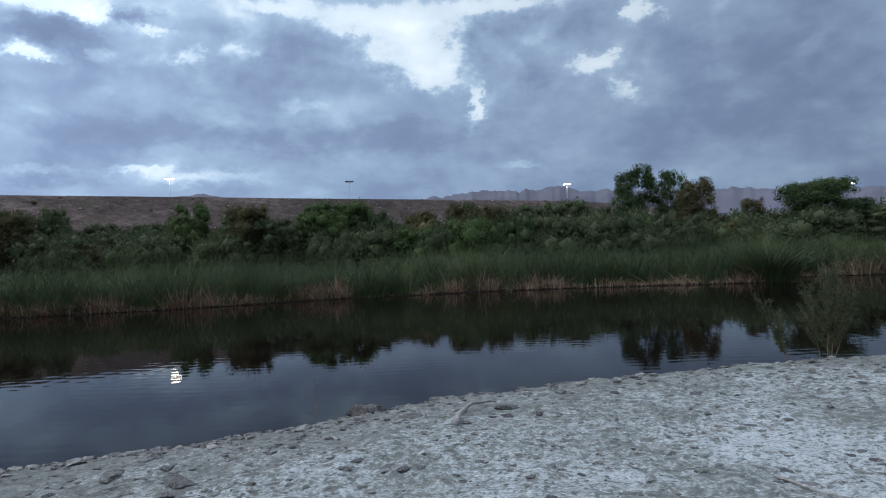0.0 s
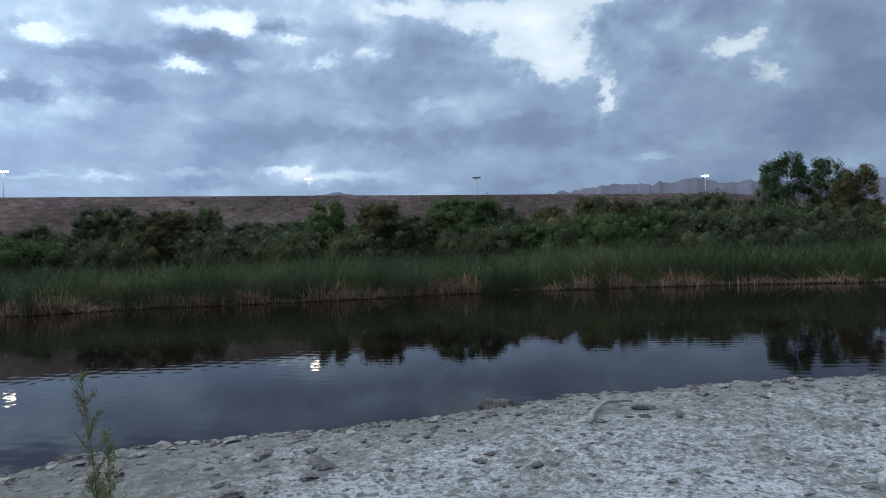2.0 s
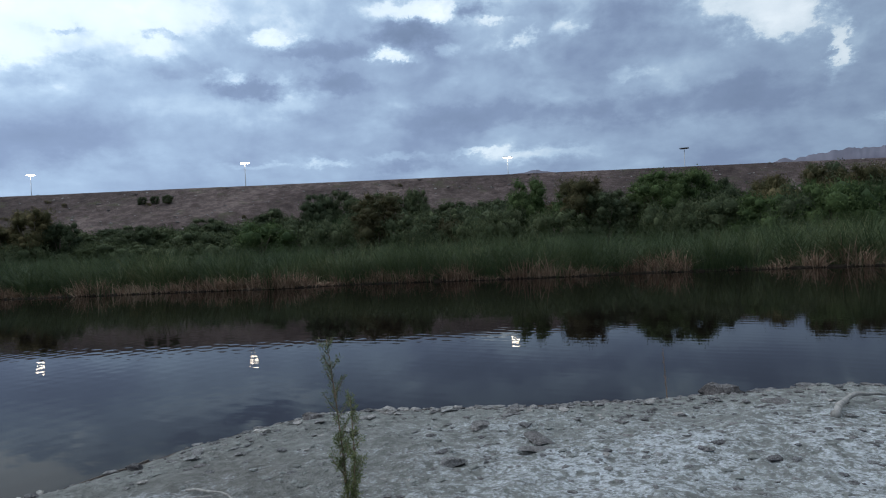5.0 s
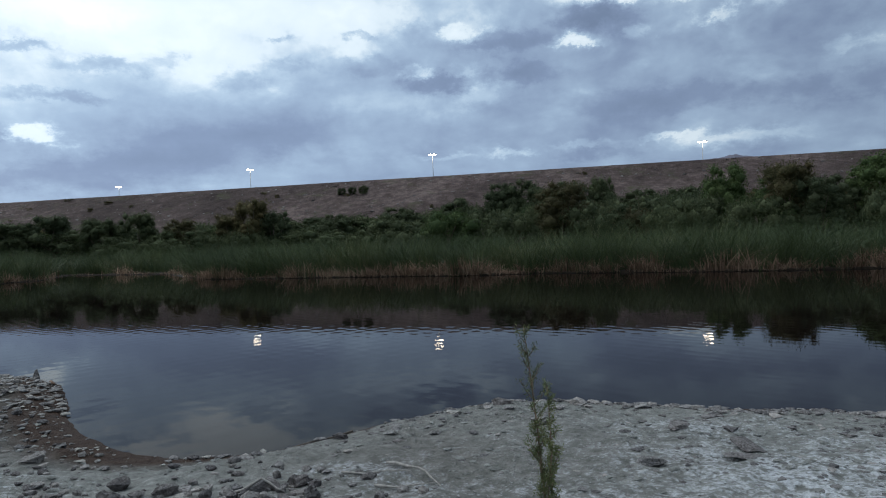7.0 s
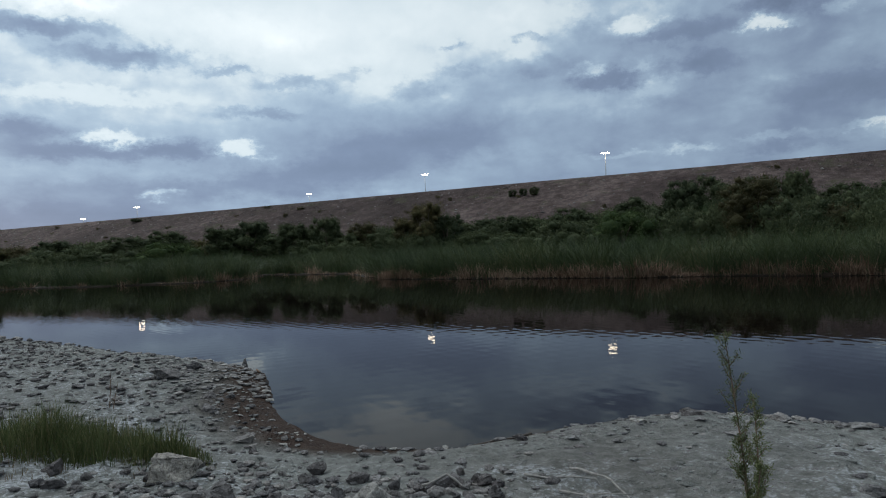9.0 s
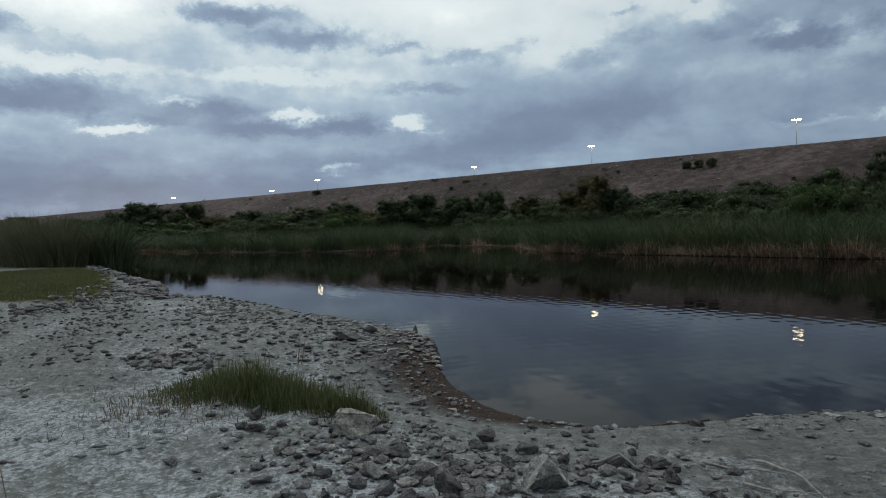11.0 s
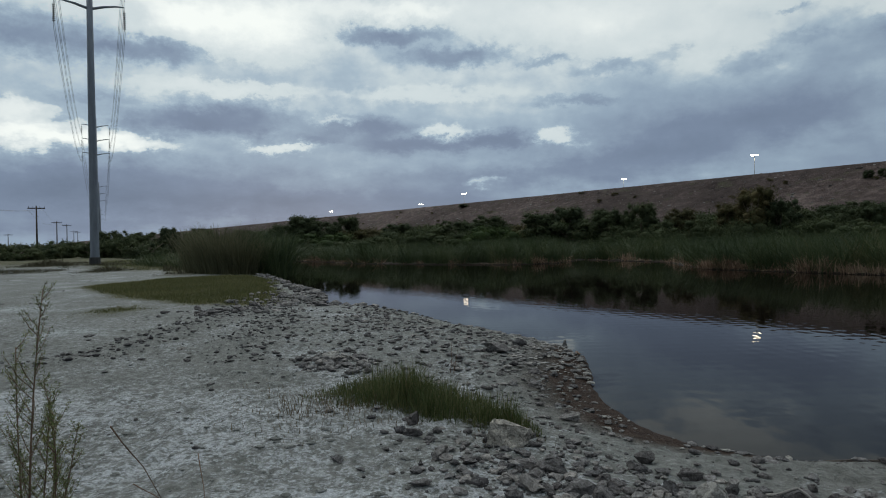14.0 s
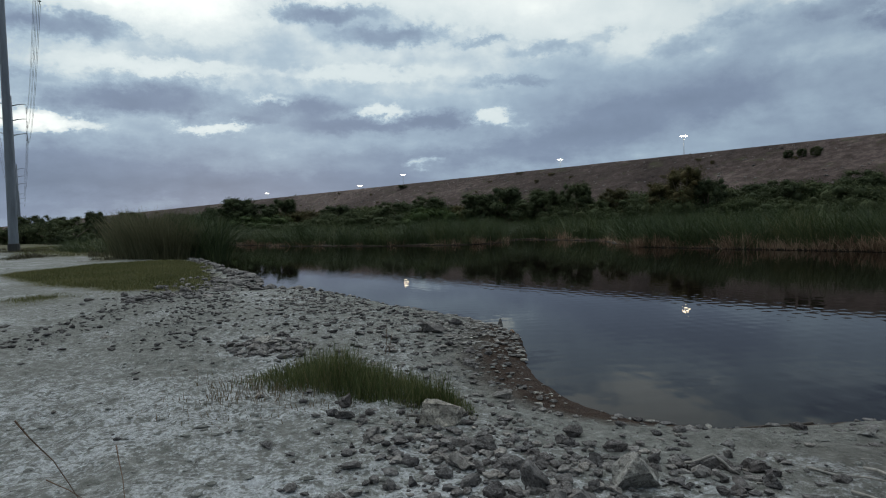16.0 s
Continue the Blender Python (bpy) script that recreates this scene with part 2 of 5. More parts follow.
def build_ground(bsdf, node, link, m, v, ramp, noise_tex, mix):
    p = spot(node)
    a_salt, a_wet_shade, a_green = (node("ShaderNodeAttribute", n).outputs["Fac"] for n in ("salt", "wet", "green"))
    stretched = v("MULTIPLY", p, (1.0, 1.0, 0.3))
    big = noise_tex(stretched, 0.55, 6, 0.66, 0.5)
    mid = noise_tex(stretched, 9.0, 6, 0.66, 0.1)
    grain = noise_tex(p, 55.0, 5, 0.7)
    crumbs = noise_tex(p, 24.0, 4, 0.65, 0.1)
    soil = ramp(mid, [(0.3, (0.134, 0.136, 0.127)), (0.55, (0.242, 0.247, 0.233)), (0.75, (0.37, 0.375, 0.356))])
    crust = ramp(grain, [(0.3, (0.395, 0.412, 0.43)), (0.56, (0.60, 0.62, 0.65)), (0.75, (0.85, 0.88, 0.915))])
    flakes = noise_tex(v("MULTIPLY", p, (1.0, 1.0, 0.3)), 40.0, 4, 0.65, 0.15)
    # soil tone follows the bump's hollows, painting in their relief shade
    cover = m("ADD", m("MULTIPLY", m("SUBTRACT", big, 0.5), 2.4), m("MULTIPLY", m("SUBTRACT", mid, 0.5), 1.3))
    # specks are colour only: shade of small hollows drawn without relief
    dark_specks = m("ADD", ramp(noise_tex(stretched, 11.0, 2, 0.5), [(0.34, (1, 1, 1)), (0.45, (0, 0, 0))]), ramp(noise_tex(stretched, 27.0, 2, 0.5), [(0.33, (0.8, 0.8, 0.8)), (0.43, (0, 0, 0))]))
    cover = m("MULTIPLY_ADD", dark_specks, -0.55, m("ADD", cover, -0.10))
    cover = m("ADD", cover, m("MULTIPLY", m("SUBTRACT", crumbs, 0.5), 1.9))
    cover = m("ADD", m("ADD", cover, m("MULTIPLY", m("SUBTRACT", flakes, 0.5), 1.6)), a_salt)
    dry = mix(ramp(cover, [(0.12, (0, 0, 0)), (0.85, (1, 1, 1))]), soil, crust)
    dry = mix(a_green, dry, ramp(mid, [(0.3, (0.07, 0.07, 0.034)), (0.7, (0.12, 0.112, 0.055))]))
    mud = ramp(mid, [(0.3, (0.028, 0.016, 0.011)), (0.7, (0.06, 0.037, 0.026))])
    link(mix(a_wet_shade, dry, mud), bsdf.inputs["Base Color"])
    link(m("SUBTRACT", 0.95, m("MULTIPLY", a_wet_shade, 0.2)), bsdf.inputs["Roughness"])
    bsdf.inputs["Specular IOR Level"].default_value = 0.12
    h = m("ADD", m("ADD", m("MULTIPLY", mid, 0.8), m("MULTIPLY", crumbs, 0.6)), m("ADD", m("MULTIPLY", grain, 0.2), m("MULTIPLY", flakes, 0.35)))
    bump_to(bsdf, node, link, h, 1.0, 0.07)


def build_water(bsdf, node, link, m, v, ramp, noise_tex, mix):
    p = spot(node)
    bsdf.inputs["Base Color"].default_value = (0.0044, 0.0028, 0.0026, 1)
    bsdf.inputs["Specular Tint"].default_value = (0.93, 0.885, 1.0, 1)
    bsdf.inputs["Roughness"].default_value = 0.02
    bsdf.inputs["IOR"].default_value = 1.115
    long = noise_tex(v("MULTIPLY", p, (0.8, 1.5, 1.0)), 2.9, 2, 0.5, 0.2)
    short = noise_tex(v("MULTIPLY", p, (0.8, 1.3, 1.0)), 9.0, 2, 0.5)
    calm = noise_tex(p, 0.09, 2, 0.5)
    swell = []
    for direction, scale in (("Y", 2.6), ("X", 2.2)):
        w = node("ShaderNodeTexWave")
        w.bands_direction = direction
        for key, value in (("Scale", scale / 3.0), ("Distortion", 5.0), ("Detail", 2.0), ("Detail Scale", 0.8)):
            w.inputs[key].default_value = value
        link(p, w.inputs["Vector"])
        swell.append(w.outputs["Fac"])
    ripple = m("MULTIPLY", m("ADD", swell[0], swell[1]), 0.07)
    h = m("MULTIPLY", m("ADD", ripple, m("ADD", m("MULTIPLY", long, 0.17), m("MULTIPLY", short, 0.02))), ramp(calm, [(0.38, (0.3, 0.3, 0.3)), (0.62, (1, 1, 1))]))
    bump_to(bsdf, node, link, h, 1.0, 0.0062)


def build_mud(bsdf, node, link, m, v, ramp, noise_tex, mix):
    p = spot(node)
    a = noise_tex(p, 6.0, 5, 0.65, 0.3)
    b = noise_tex(p, 40.0, 4, 0.7)
    link(ramp(m("ADD", m("MULTIPLY", a, 0.7), m("MULTIPLY", b, 0.3)), [(0.35, (0.016, 0.012, 0.009)), (0.5, (0.03, 0.022, 0.016)), (0.66, (0.062, 0.047, 0.034))]), bsdf.inputs["Base Color"])
    bsdf.inputs["Roughness"].default_value = 0.8
    bsdf.inputs["Specular IOR Level"].default_value = 0.15
    bump_to(bsdf, node, link, m("ADD", a, m("MULTIPLY", b, 0.4)), 1.0, 0.05)


def build_rock(tone):
    def build(bsdf, node, link, m, v, ramp, noise_tex, mix):
        p = spot(node)
        own = node("ShaderNodeObjectInfo").outputs["Random"]
        piece = node("ShaderNodeNewGeometry").outputs["Random Per Island"]
        a = noise_tex(p, 11.0, 6, 0.7, 0.4)
        b = noise_tex(p, 70.0, 4, 0.7)
        dark_specks = noise_tex(p, 32.0, 3, 0.6, 0.8)
        base = ramp(a, [(0.3, tuple(c * 0.45 for c in tone)), (0.52, tone), (0.72, tuple(min(1, c * 1.8) for c in tone))])
        base = mix(1.0, base, ramp(m("FRACT", m("ADD", own, piece)), [(0.0, (0.55, 0.52, 0.52)), (0.6, (1, 1, 1)), (1.0, (1.55, 1.5, 1.42))]), "MULTIPLY")
        base = mix(1.0, base, ramp(dark_specks, [(0.36, (0.5, 0.48, 0.47)), (0.5, (1, 1, 1))]), "MULTIPLY")
        top = node("ShaderNodeSeparateXYZ")
        link(node("ShaderNodeNewGeometry").outputs["Normal"], top.inputs[0])
        dust = m("MULTIPLY", ramp(top.outputs[2], [(0.6, (0, 0, 0)), (0.98, (1, 1, 1))]), ramp(b, [(0.47, (0, 0, 0)), (0.64, (0.42, 0.42, 0.42))]))
        link(mix(dust, base, (0.42, 0.415, 0.42)), bsdf.inputs["Base Color"])
        bsdf.inputs["Roughness"].default_value = 0.92
        bsdf.inputs["Specular IOR Level"].default_value = 0.12
        bump_to(bsdf, node, link, m("ADD", m("ADD", a, m("MULTIPLY", dark_specks, 0.6)), m("MULTIPLY", b, 0.35)), 1.0, 0.032)
    return build


def thin(bsdf, node, link, colour, share):
    """Lets a share of the light through a leaf or blade."""
    back = node("ShaderNodeBsdfTranslucent")
    link(colour, back.inputs["Color"])
    both = node("ShaderNodeMixShader")
    both.inputs[0].default_value = share
    link(bsdf.outputs[0], both.inputs[1])
    link(back.outputs[0], both.inputs[2])
    out = [n for n in bsdf.id_data.nodes if n.type == "OUTPUT_MATERIAL"][0]
    link(both.outputs[0], out.inputs["Surface"])


def build_blades(stops, rough=0.6):
    def build(bsdf, node, link, m, v, ramp, noise_tex, mix):
        own = node("ShaderNodeNewGeometry").outputs["Random Per Island"]
        p = spot(node)
        drift = noise_tex(p, 0.25, 3, 0.5)
        c = ramp(m("ADD", m("MULTIPLY", own, 0.6), m("MULTIPLY", m("SUBTRACT", drift, 0.3), 1.0)), stops)
        link(c, bsdf.inputs["Base Color"])
        bsdf.inputs["Roughness"].default_value = rough
        bsdf.inputs["Specular IOR Level"].default_value = 0.2
        thin(bsdf, node, link, c, 0.15)
    return build


def build_leaves(stops):
    def build(bsdf, node, link, m, v, ramp, noise_tex, mix):
        own = node("ShaderNodeNewGeometry").outputs["Random Per Island"]
        thing = node("ShaderNodeObjectInfo").outputs["Random"]
        c = ramp(own, stops)
        c = mix(1.0, c, ramp(thing, [(0, (0.84, 0.85, 0.86)), (1, (1.28, 1.22, 1.12))]), "MULTIPLY")
        tufts = noise_tex(spot(node), 5.0, 5, 0.7, 0.5)
        c = mix(1.0, c, ramp(tufts, [(0.32, (0.8, 0.8, 0.82)), (0.5, (1, 1, 1)), (0.68, (1.22, 1.2, 1.16))]), "MULTIPLY")
        link(c, bsdf.inputs["Base Color"])
        bsdf.inputs["Roughness"].default_value = 0.8
        bsdf.inputs["Specular IOR Level"].default_value = 0.1
        bump_to(bsdf, node, link, tufts, 0.8, 0.14)
        thin(bsdf, node, link, c, 0.3)
    return build


def build_slope(bsdf, node, link, m, v, ramp, noise_tex, mix):
    p = spot(node)
    a = noise_tex(p, 0.05, 5, 0.6)
    b = noise_tex(p, 0.7, 7, 0.8)
    c = noise_tex(p, 4.0, 3, 0.7)
    base = ramp(m("ADD", m("MULTIPLY", a, 0.45), m("MULTIPLY", b, 0.6)), [(0.38, (0.037, 0.027, 0.025)), (0.53, (0.096, 0.071, 0.066)), (0.66, (0.225, 0.172, 0.158))])
    scrub = ramp(noise_tex(v("MULTIPLY", p, (1, 1, 2.5)), 0.22, 4, 0.7), [(0.57, (0, 0, 0)), (0.66, (0.75, 0.75, 0.75))])
    link(mix(scrub, base, (0.085, 0.085, 0.05)), bsdf.inputs["Base Color"])
    bsdf.inputs["Roughness"].default_value = 0.95
    bsdf.inputs["Specular IOR Level"].default_value = 0.1
    bump_to(bsdf, node, link, m("ADD", b, m("MULTIPLY", c, 0.6)), 1.0, 0.6)


def build_mountain(bsdf, node, link, m, v, ramp, noise_tex, mix):
    p = spot(node)
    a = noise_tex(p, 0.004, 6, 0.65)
    # distance haze is put into this flat purple-grey colour
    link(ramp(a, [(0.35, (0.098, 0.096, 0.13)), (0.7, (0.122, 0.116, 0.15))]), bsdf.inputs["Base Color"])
    bsdf.inputs["Roughness"].default_value = 1.0


def build_bark(tone):
    def build(bsdf, node, link, m, v, ramp, noise_tex, mix):
        p = v("MULTIPLY", spot(node), (1, 1, 0.25))
        a = noise_tex(p, 24.0, 5, 0.65)
        link(ramp(a, [(0.3, tuple(c * 0.55 for c in tone)), (0.7, tuple(c * 1.4 for c in tone))]), bsdf.inputs["Base Color"])
        bsdf.inputs["Roughness"].default_value = 0.85
        bump_to(bsdf, node, link, a, 0.6, 0.01)
    return build


def build_steel(tone, metal=0.6, rough=0.55):
    def build(bsdf, node, link, m, v, ramp, noise_tex, mix):
        a = noise_tex(v("MULTIPLY", spot(node), (1, 1, 0.2)), 3.0, 5, 0.6)
        link(ramp(a, [(0.3, tuple(c * 0.8 for c in tone)), (0.7, tuple(c * 1.2 for c in tone))]), bsdf.inputs["Base Color"])
        bsdf.inputs["Metallic"].default_value, bsdf.inputs["Roughness"].default_value = metal, rough
    return build


def build_glow(bsdf, node, link, m, v, ramp, noise_tex, mix):
    bsdf.inputs["Base Color"].default_value = (0.9, 0.9, 0.85, 1)
    bsdf.inputs["Emission Color"].default_value = (1.0, 0.80, 0.55, 1)
    bsdf.inputs["Emission Strength"].default_value = 22.0


GROUND = material("salt_crust", build_ground)
WATER = material("pond_water", build_water)
ROCK = material("grey_rock", build_rock((0.213, 0.204, 0.2)))
PALE_ROCK = material("pale_rock", build_rock((0.275, 0.27, 0.26)))
BOULDER = material("pale_boulder", build_rock((0.46, 0.425, 0.375)))
DARK_ROCK = material("dark_rock", build_rock((0.123, 0.118, 0.12)))
REED = material("reed_green", build_blades([(0.1, (0.027, 0.043, 0.019)), (0.5, (0.057, 0.082, 0.034)), (0.8, (0.10, 0.123, 0.051)), (1.0, (0.22, 0.20, 0.105))]))
STRAW = material("reed_straw", build_blades([(0.1, (0.085, 0.053, 0.036)), (0.5, (0.27, 0.178, 0.12)), (0.9, (0.54, 0.40, 0.285))], 0.8))
REED_OLD = material("reed_old", build_blades([(0.1, (0.075, 0.08, 0.045)), (0.5, (0.135, 0.135, 0.078)), (0.9, (0.25, 0.225, 0.14))], 0.8))
BANK_MUD = material("bank_mud", build_mud)
GRASS = material("grass_green", build_blades([(0.05, (0.05, 0.072, 0.026)), (0.5, (0.10, 0.125, 0.046)), (0.8, (0.23, 0.20, 0.10))]))
LOW_GRASS = material("low_grass", build_blades([(0.1, (0.09, 0.10, 0.038)), (0.6, (0.155, 0.155, 0.062)), (1.0, (0.25, 0.22, 0.11))]))
DRY_GRASS = material("dry_grass", build_blades([(0.1, (0.10, 0.078, 0.042)), (0.6, (0.175, 0.128, 0.075)), (1.0, (0.28, 0.22, 0.13))]))
BRUSH = material("dry_brush", build_blades([(0.1, (0.045, 0.042, 0.025)), (0.6, (0.08, 0.075, 0.042)), (1.0, (0.13, 0.115, 0.07))]))
LEAF_DARK = material("leaf_dark", build_leaves([(0, (0.05, 0.066, 0.036)), (0.6, (0.073, 0.092, 0.05)), (1, (0.105, 0.122, 0.068))]))
LEAF_GREEN = material("leaf_green", build_leaves([(0, (0.043, 0.068, 0.028)), (0.6, (0.065, 0.097, 0.039)), (1, (0.093, 0.127, 0.054))]))
LEAF_OLIVE = material("leaf_olive", build_leaves([(0, (0.055, 0.056, 0.028)), (0.6, (0.085, 0.08, 0.04)), (1, (0.13, 0.11, 0.06))]))
LEAF_TREE = material("leaf_tree", build_leaves([(0, (0.042, 0.066, 0.03)), (0.6, (0.064, 0.096, 0.043)), (1, (0.095, 0.128, 0.06))]))
SPRAY_GREY = material("leaf_spray_grey", build_leaves([(0, (0.05, 0.064, 0.036)), (0.6, (0.085, 0.10, 0.056)), (1, (0.15, 0.155, 0.09))]))
SPRAY = material("leaf_spray", build_leaves([(0, (0.09, 0.115, 0.05)), (0.6, (0.15, 0.18, 0.08)), (1, (0.23, 0.235, 0.12))]))
BARK = material("bark", build_bark((0.12, 0.095, 0.07)))
DRY_WOOD = material("driftwood", build_bark((0.27, 0.255, 0.235)))
TWIG = material("twig", build_bark((0.17, 0.11, 0.075)))
SLOPE = material("rubble_slope", build_slope)
MOUNTAIN = material("hazy_far_rock", build_mountain)
STEEL = material("weathered_steel", build_steel((0.20, 0.225, 0.265), 0.3, 0.6))
GALVANISED = material("galvanised", build_steel((0.35, 0.36, 0.37), 0.8, 0.45))
POLE_WOOD = material("pole_wood", build_bark((0.07, 0.055, 0.045)))
WIRE = material("wire", build_steel((0.08, 0.08, 0.085), 0.5, 0.5))
PORCELAIN = material("insulator", build_steel((0.06, 0.055, 0.06), 0.0, 0.35))
CONCRETE = material("concrete", build_steel((0.05, 0.05, 0.05), 0.0, 0.9))
GLOW = material("lamp_glow", build_glow)


# ---------------------------------------------------------------- mesh helpers
def mesh_from(name, verts, faces, mat, smooth=False):
    me = bpy.data.meshes.new(name)
    me.from_pydata(np.asarray(verts).tolist() if isinstance(verts, np.ndarray) else verts, [], np.asarray(faces).tolist() if isinstance(faces, np.ndarray) else faces)
    me.materials.append(mat)
    if smooth:
        me.polygons.foreach_set("use_smooth", [True] * len(me.polygons))
    me.update()
    return me


def part(name, me, parent, label=""):
    ob = new(name, me)
    ob.parent = parent
    return tagged(ob, label)


def tube(path, radii, sides=8, cap=True):
    """Vertices and faces of a tapering tube along a path of points."""
    path = [Vector(p) for p in path]
    verts, faces = [], []
    for k, p in enumerate(path):
        way = (path[min(k + 1, len(path) - 1)] - path[max(k - 1, 0)]).normalized()
        side = way.cross(Vector((0.31, 0.12, 0.94)) if abs(way.z) < 0.9 else Vector((1, 0, 0))).normalized()
        up = side.cross(way)
        for s in range(sides):
            a = 2 * math.pi * s / sides
            verts.append(tuple(p + float(radii[k]) * (math.cos(a) * side + math.sin(a) * up)))
    for k in range(len(path) - 1):
        for s in range(sides):
            a, b = k * sides + s, k * sides + (s + 1) % sides
            faces.append((a, b, b + sides, a + sides))
    if cap:
        faces.append(tuple(range(sides - 1, -1, -1)))
        faces.append(tuple(range((len(path) - 1) * sides, len(path) * sides)))
    return verts, faces


def joined(pieces):
    verts, faces = [], []
    for v, f in pieces:
        base = len(verts)
        verts += list(v)
        faces += [tuple(i + base for i in q) for q in f]
    return verts, faces


def fbm(x, y, scale, octaves=4, seed=0):
    """Value noise on arrays, about -1 to 1."""
    total, amp, norm = np.zeros_like(x), 1.0, 0.0
    for o in range(octaves):
        u, w = x * scale + 17.3 * seed + 5.1 * o, y * scale - 9.7 * seed + 3.7 * o
        iu, iw = np.floor(u).astype(np.int64), np.floor(w).astype(np.int64)
        fu, fw = u - iu, w - iw
        fu, fw = fu * fu * (3 - 2 * fu), fw * fw * (3 - 2 * fw)

        def cell(a, b):
            h = (a * 374761393 + b * 668265263 + (seed + o) * 1442695041) & 0x7FFFFFFF
            h = ((h ^ (h >> 13)) * 1274126177) & 0x7FFFFFFF
            return ((h ^ (h >> 16)) & 0xFFFF) / 32767.5 - 1

        top = cell(iu, iw) * (1 - fu) + cell(iu + 1, iw) * fu
        low = cell(iu, iw + 1) * (1 - fu) + cell(iu + 1, iw + 1) * fu
        total += amp * (top * (1 - fw) + low * fw)
        norm += amp
        amp, scale = amp * 0.5, scale * 2.03
    return total / norm


# ---------------------------------------------------------------- plan of the pond
NEAR_SHORE = [(90, 24), (40, 18), (14, 12.8), (6.5, 11.3), (4.8, 10.85), (3.5, 10.5), (2.6, 10.2), (1.6, 9.8), (0.8, 9.6), (0, 9.1), (-0.8, 8.85), (-1.5, 8.35),
              (-2.1, 8.0), (-2.9, 7.6), (-3.4, 7.15), (-4.4, 6.75), (-5.1, 6.35), (-5.7, 5.8), (-5.85, 5.1), (-5.95, 4.4), (-5.97, 3.7), (-6.08, 3.1),
              (-6.3, 2.7), (-6.65, 2.33), (-7.3, 2.05), (-8.2, 1.96), (-9.0, 2.04), (-10.2, 2.3), (-11.5, 2.52), (-12.6, 2.1), (-14, 1.5), (-16.2, 0.4),
              (-19.3, -0.95), (-20.9, -2.6), (-20.4, -3.4), (-25.2, -3.6), (-30, -5.3), (-37, -7.8), (-45.7, -10.7), (-53, -13.5), (-70, -19.5), (-104, -30)]
FAR_SHORE = [(-106, -27), (-88, -17), (-69.5, -6.5), (-62, 1), (-57.5, 8), (-59.5, 12), (-69, 16.5), (-57, 21), (-45, 18.6), (-42.5, 18.3), (-37, 20.5), (-30, 23.8), (-25.8, 25.4),
             (-23, 28), (-16.5, 30.2), (-12.5, 31.8), (-9.3, 34), (-4.7, 35.3), (0, 36.7), (5.4, 37), (10.4, 36.4), (15.2, 35.8), (18, 40.6), (23.2, 40), (45, 41), (95, 44)]
POND = np.array(NEAR_SHORE + FAR_SHORE, float)


def shore_distance(x, y, line=None, closed=True):
    """Metres to the shore, negative over the water when the whole outline is taken."""
    ring = POND if line is None else np.array(line, float)
    best, inside = np.full(x.shape, 1e9), np.zeros(x.shape, bool)
    count = len(ring) if closed else len(ring) - 1
    for k in range(count):
        (ax, ay), (bx, by) = ring[k], ring[(k + 1) % len(ring)]
        dx, dy = bx - ax, by - ay
        f = np.clip(((x - ax) * dx + (y - ay) * dy) / (dx * dx + dy * dy), 0, 1)
        best = np.minimum(best, (x - ax - f * dx) ** 2 + (y - ay - f * dy) ** 2)
        if dy:
            inside ^= ((ay > y) != (by > y)) & (x < ax + (y - ay) * dx / dy)
    best = np.sqrt(best)
    return np.where(inside, -best, best) if closed else best


TRACKS = [[(-8.2, -6.0), (-9.04, -5.58), (-11.0, -5.05), (-13.4, -5.05), (-15.8, -4.7), (-18.5, -4.4)],
          [(-8.4, -2.1), (-9.24, -2.57), (-11.3, -3.3), (-13.1, -3.2), (-15.5, -3.2), (-17.5, -3.9)]]


def track(x, y):
    """Strength of the two low berms of broken soil across the flat."""
    ragged = 0.25 * fbm(x, y, 1.3, 3, 91)
    best = np.zeros_like(x)
    for line in TRACKS:
        best = np.maximum(best, np.exp(-((shore_distance(x, y, line, False) + ragged) / 0.5) ** 2))
    return best


def ground_height(x, y):
    x, y = np.asarray(x, float), np.asarray(y, float)
    d = shore_distance(x, y) + 0.10 * fbm(x, y, 1.6, 3, 3) * np.clip(1.5 - np.hypot(x + 4, y - 4) / 40, 0, 1)
    near = shore_distance(x, y, NEAR_SHORE, False) < shore_distance(x, y, FAR_SHORE, False)
    cove = np.exp(-(((x + 6.9) / 1.9) ** 2 + ((y - 2.0) / 1.6) ** 2))
    cove = np.maximum(cove, 0.75 * np.exp(-((x + 3.8) / 2.4) ** 4) * (y > 3))
    rim = 0.32 * (1 - np.exp(-np.maximum(d, 0) / (0.9 + 1.6 * cove))) + 0.06 * np.exp(-((d - 0.5) / 0.4) ** 2) * (1 - cove)
    land = np.where(near, rim, np.clip(-0.3 + 0.22 * (np.maximum(d, 0) - 3.6), -0.3, 1.0))
    z = np.where(d > 0, land, np.maximum(0.45 * d, -0.9))
    close = np.clip(1.6 - np.hypot(x + 4, y - 3) / 25, 0, 1)
    lumps = 0.04 * fbm(x, y, 0.9, 3, 5) + 0.030 * fbm(x, y, 3.2, 2, 7) + 0.022 * fbm(x, y, 8.0, 2, 9)
    lumps = lumps + track(x, y) * (0.05 + 0.05 * fbm(x, y, 4.0, 2, 93))
    return z + np.where(d > 0.05, lumps * close * np.clip(d / 0.5, 0, 1), 0.0)


def height_at(x, y):
    return float(ground_height(np.array([x]), np.array([y]))[0])


def stretch(low, high, step, reach_low, reach_high, growth=1.07):
    mid = list(np.arange(low, high + step / 2, step))
    out, s, p = [], step, mid[-1]
    while p < reach_high:
        s *= growth
        p += s
        out.append(p)
    back, s, p = [], step, mid[0]
    while p > -reach_low:
        s *= growth
        p -= s
        back.append(p)
    return np.array(back[::-1] + mid + out)


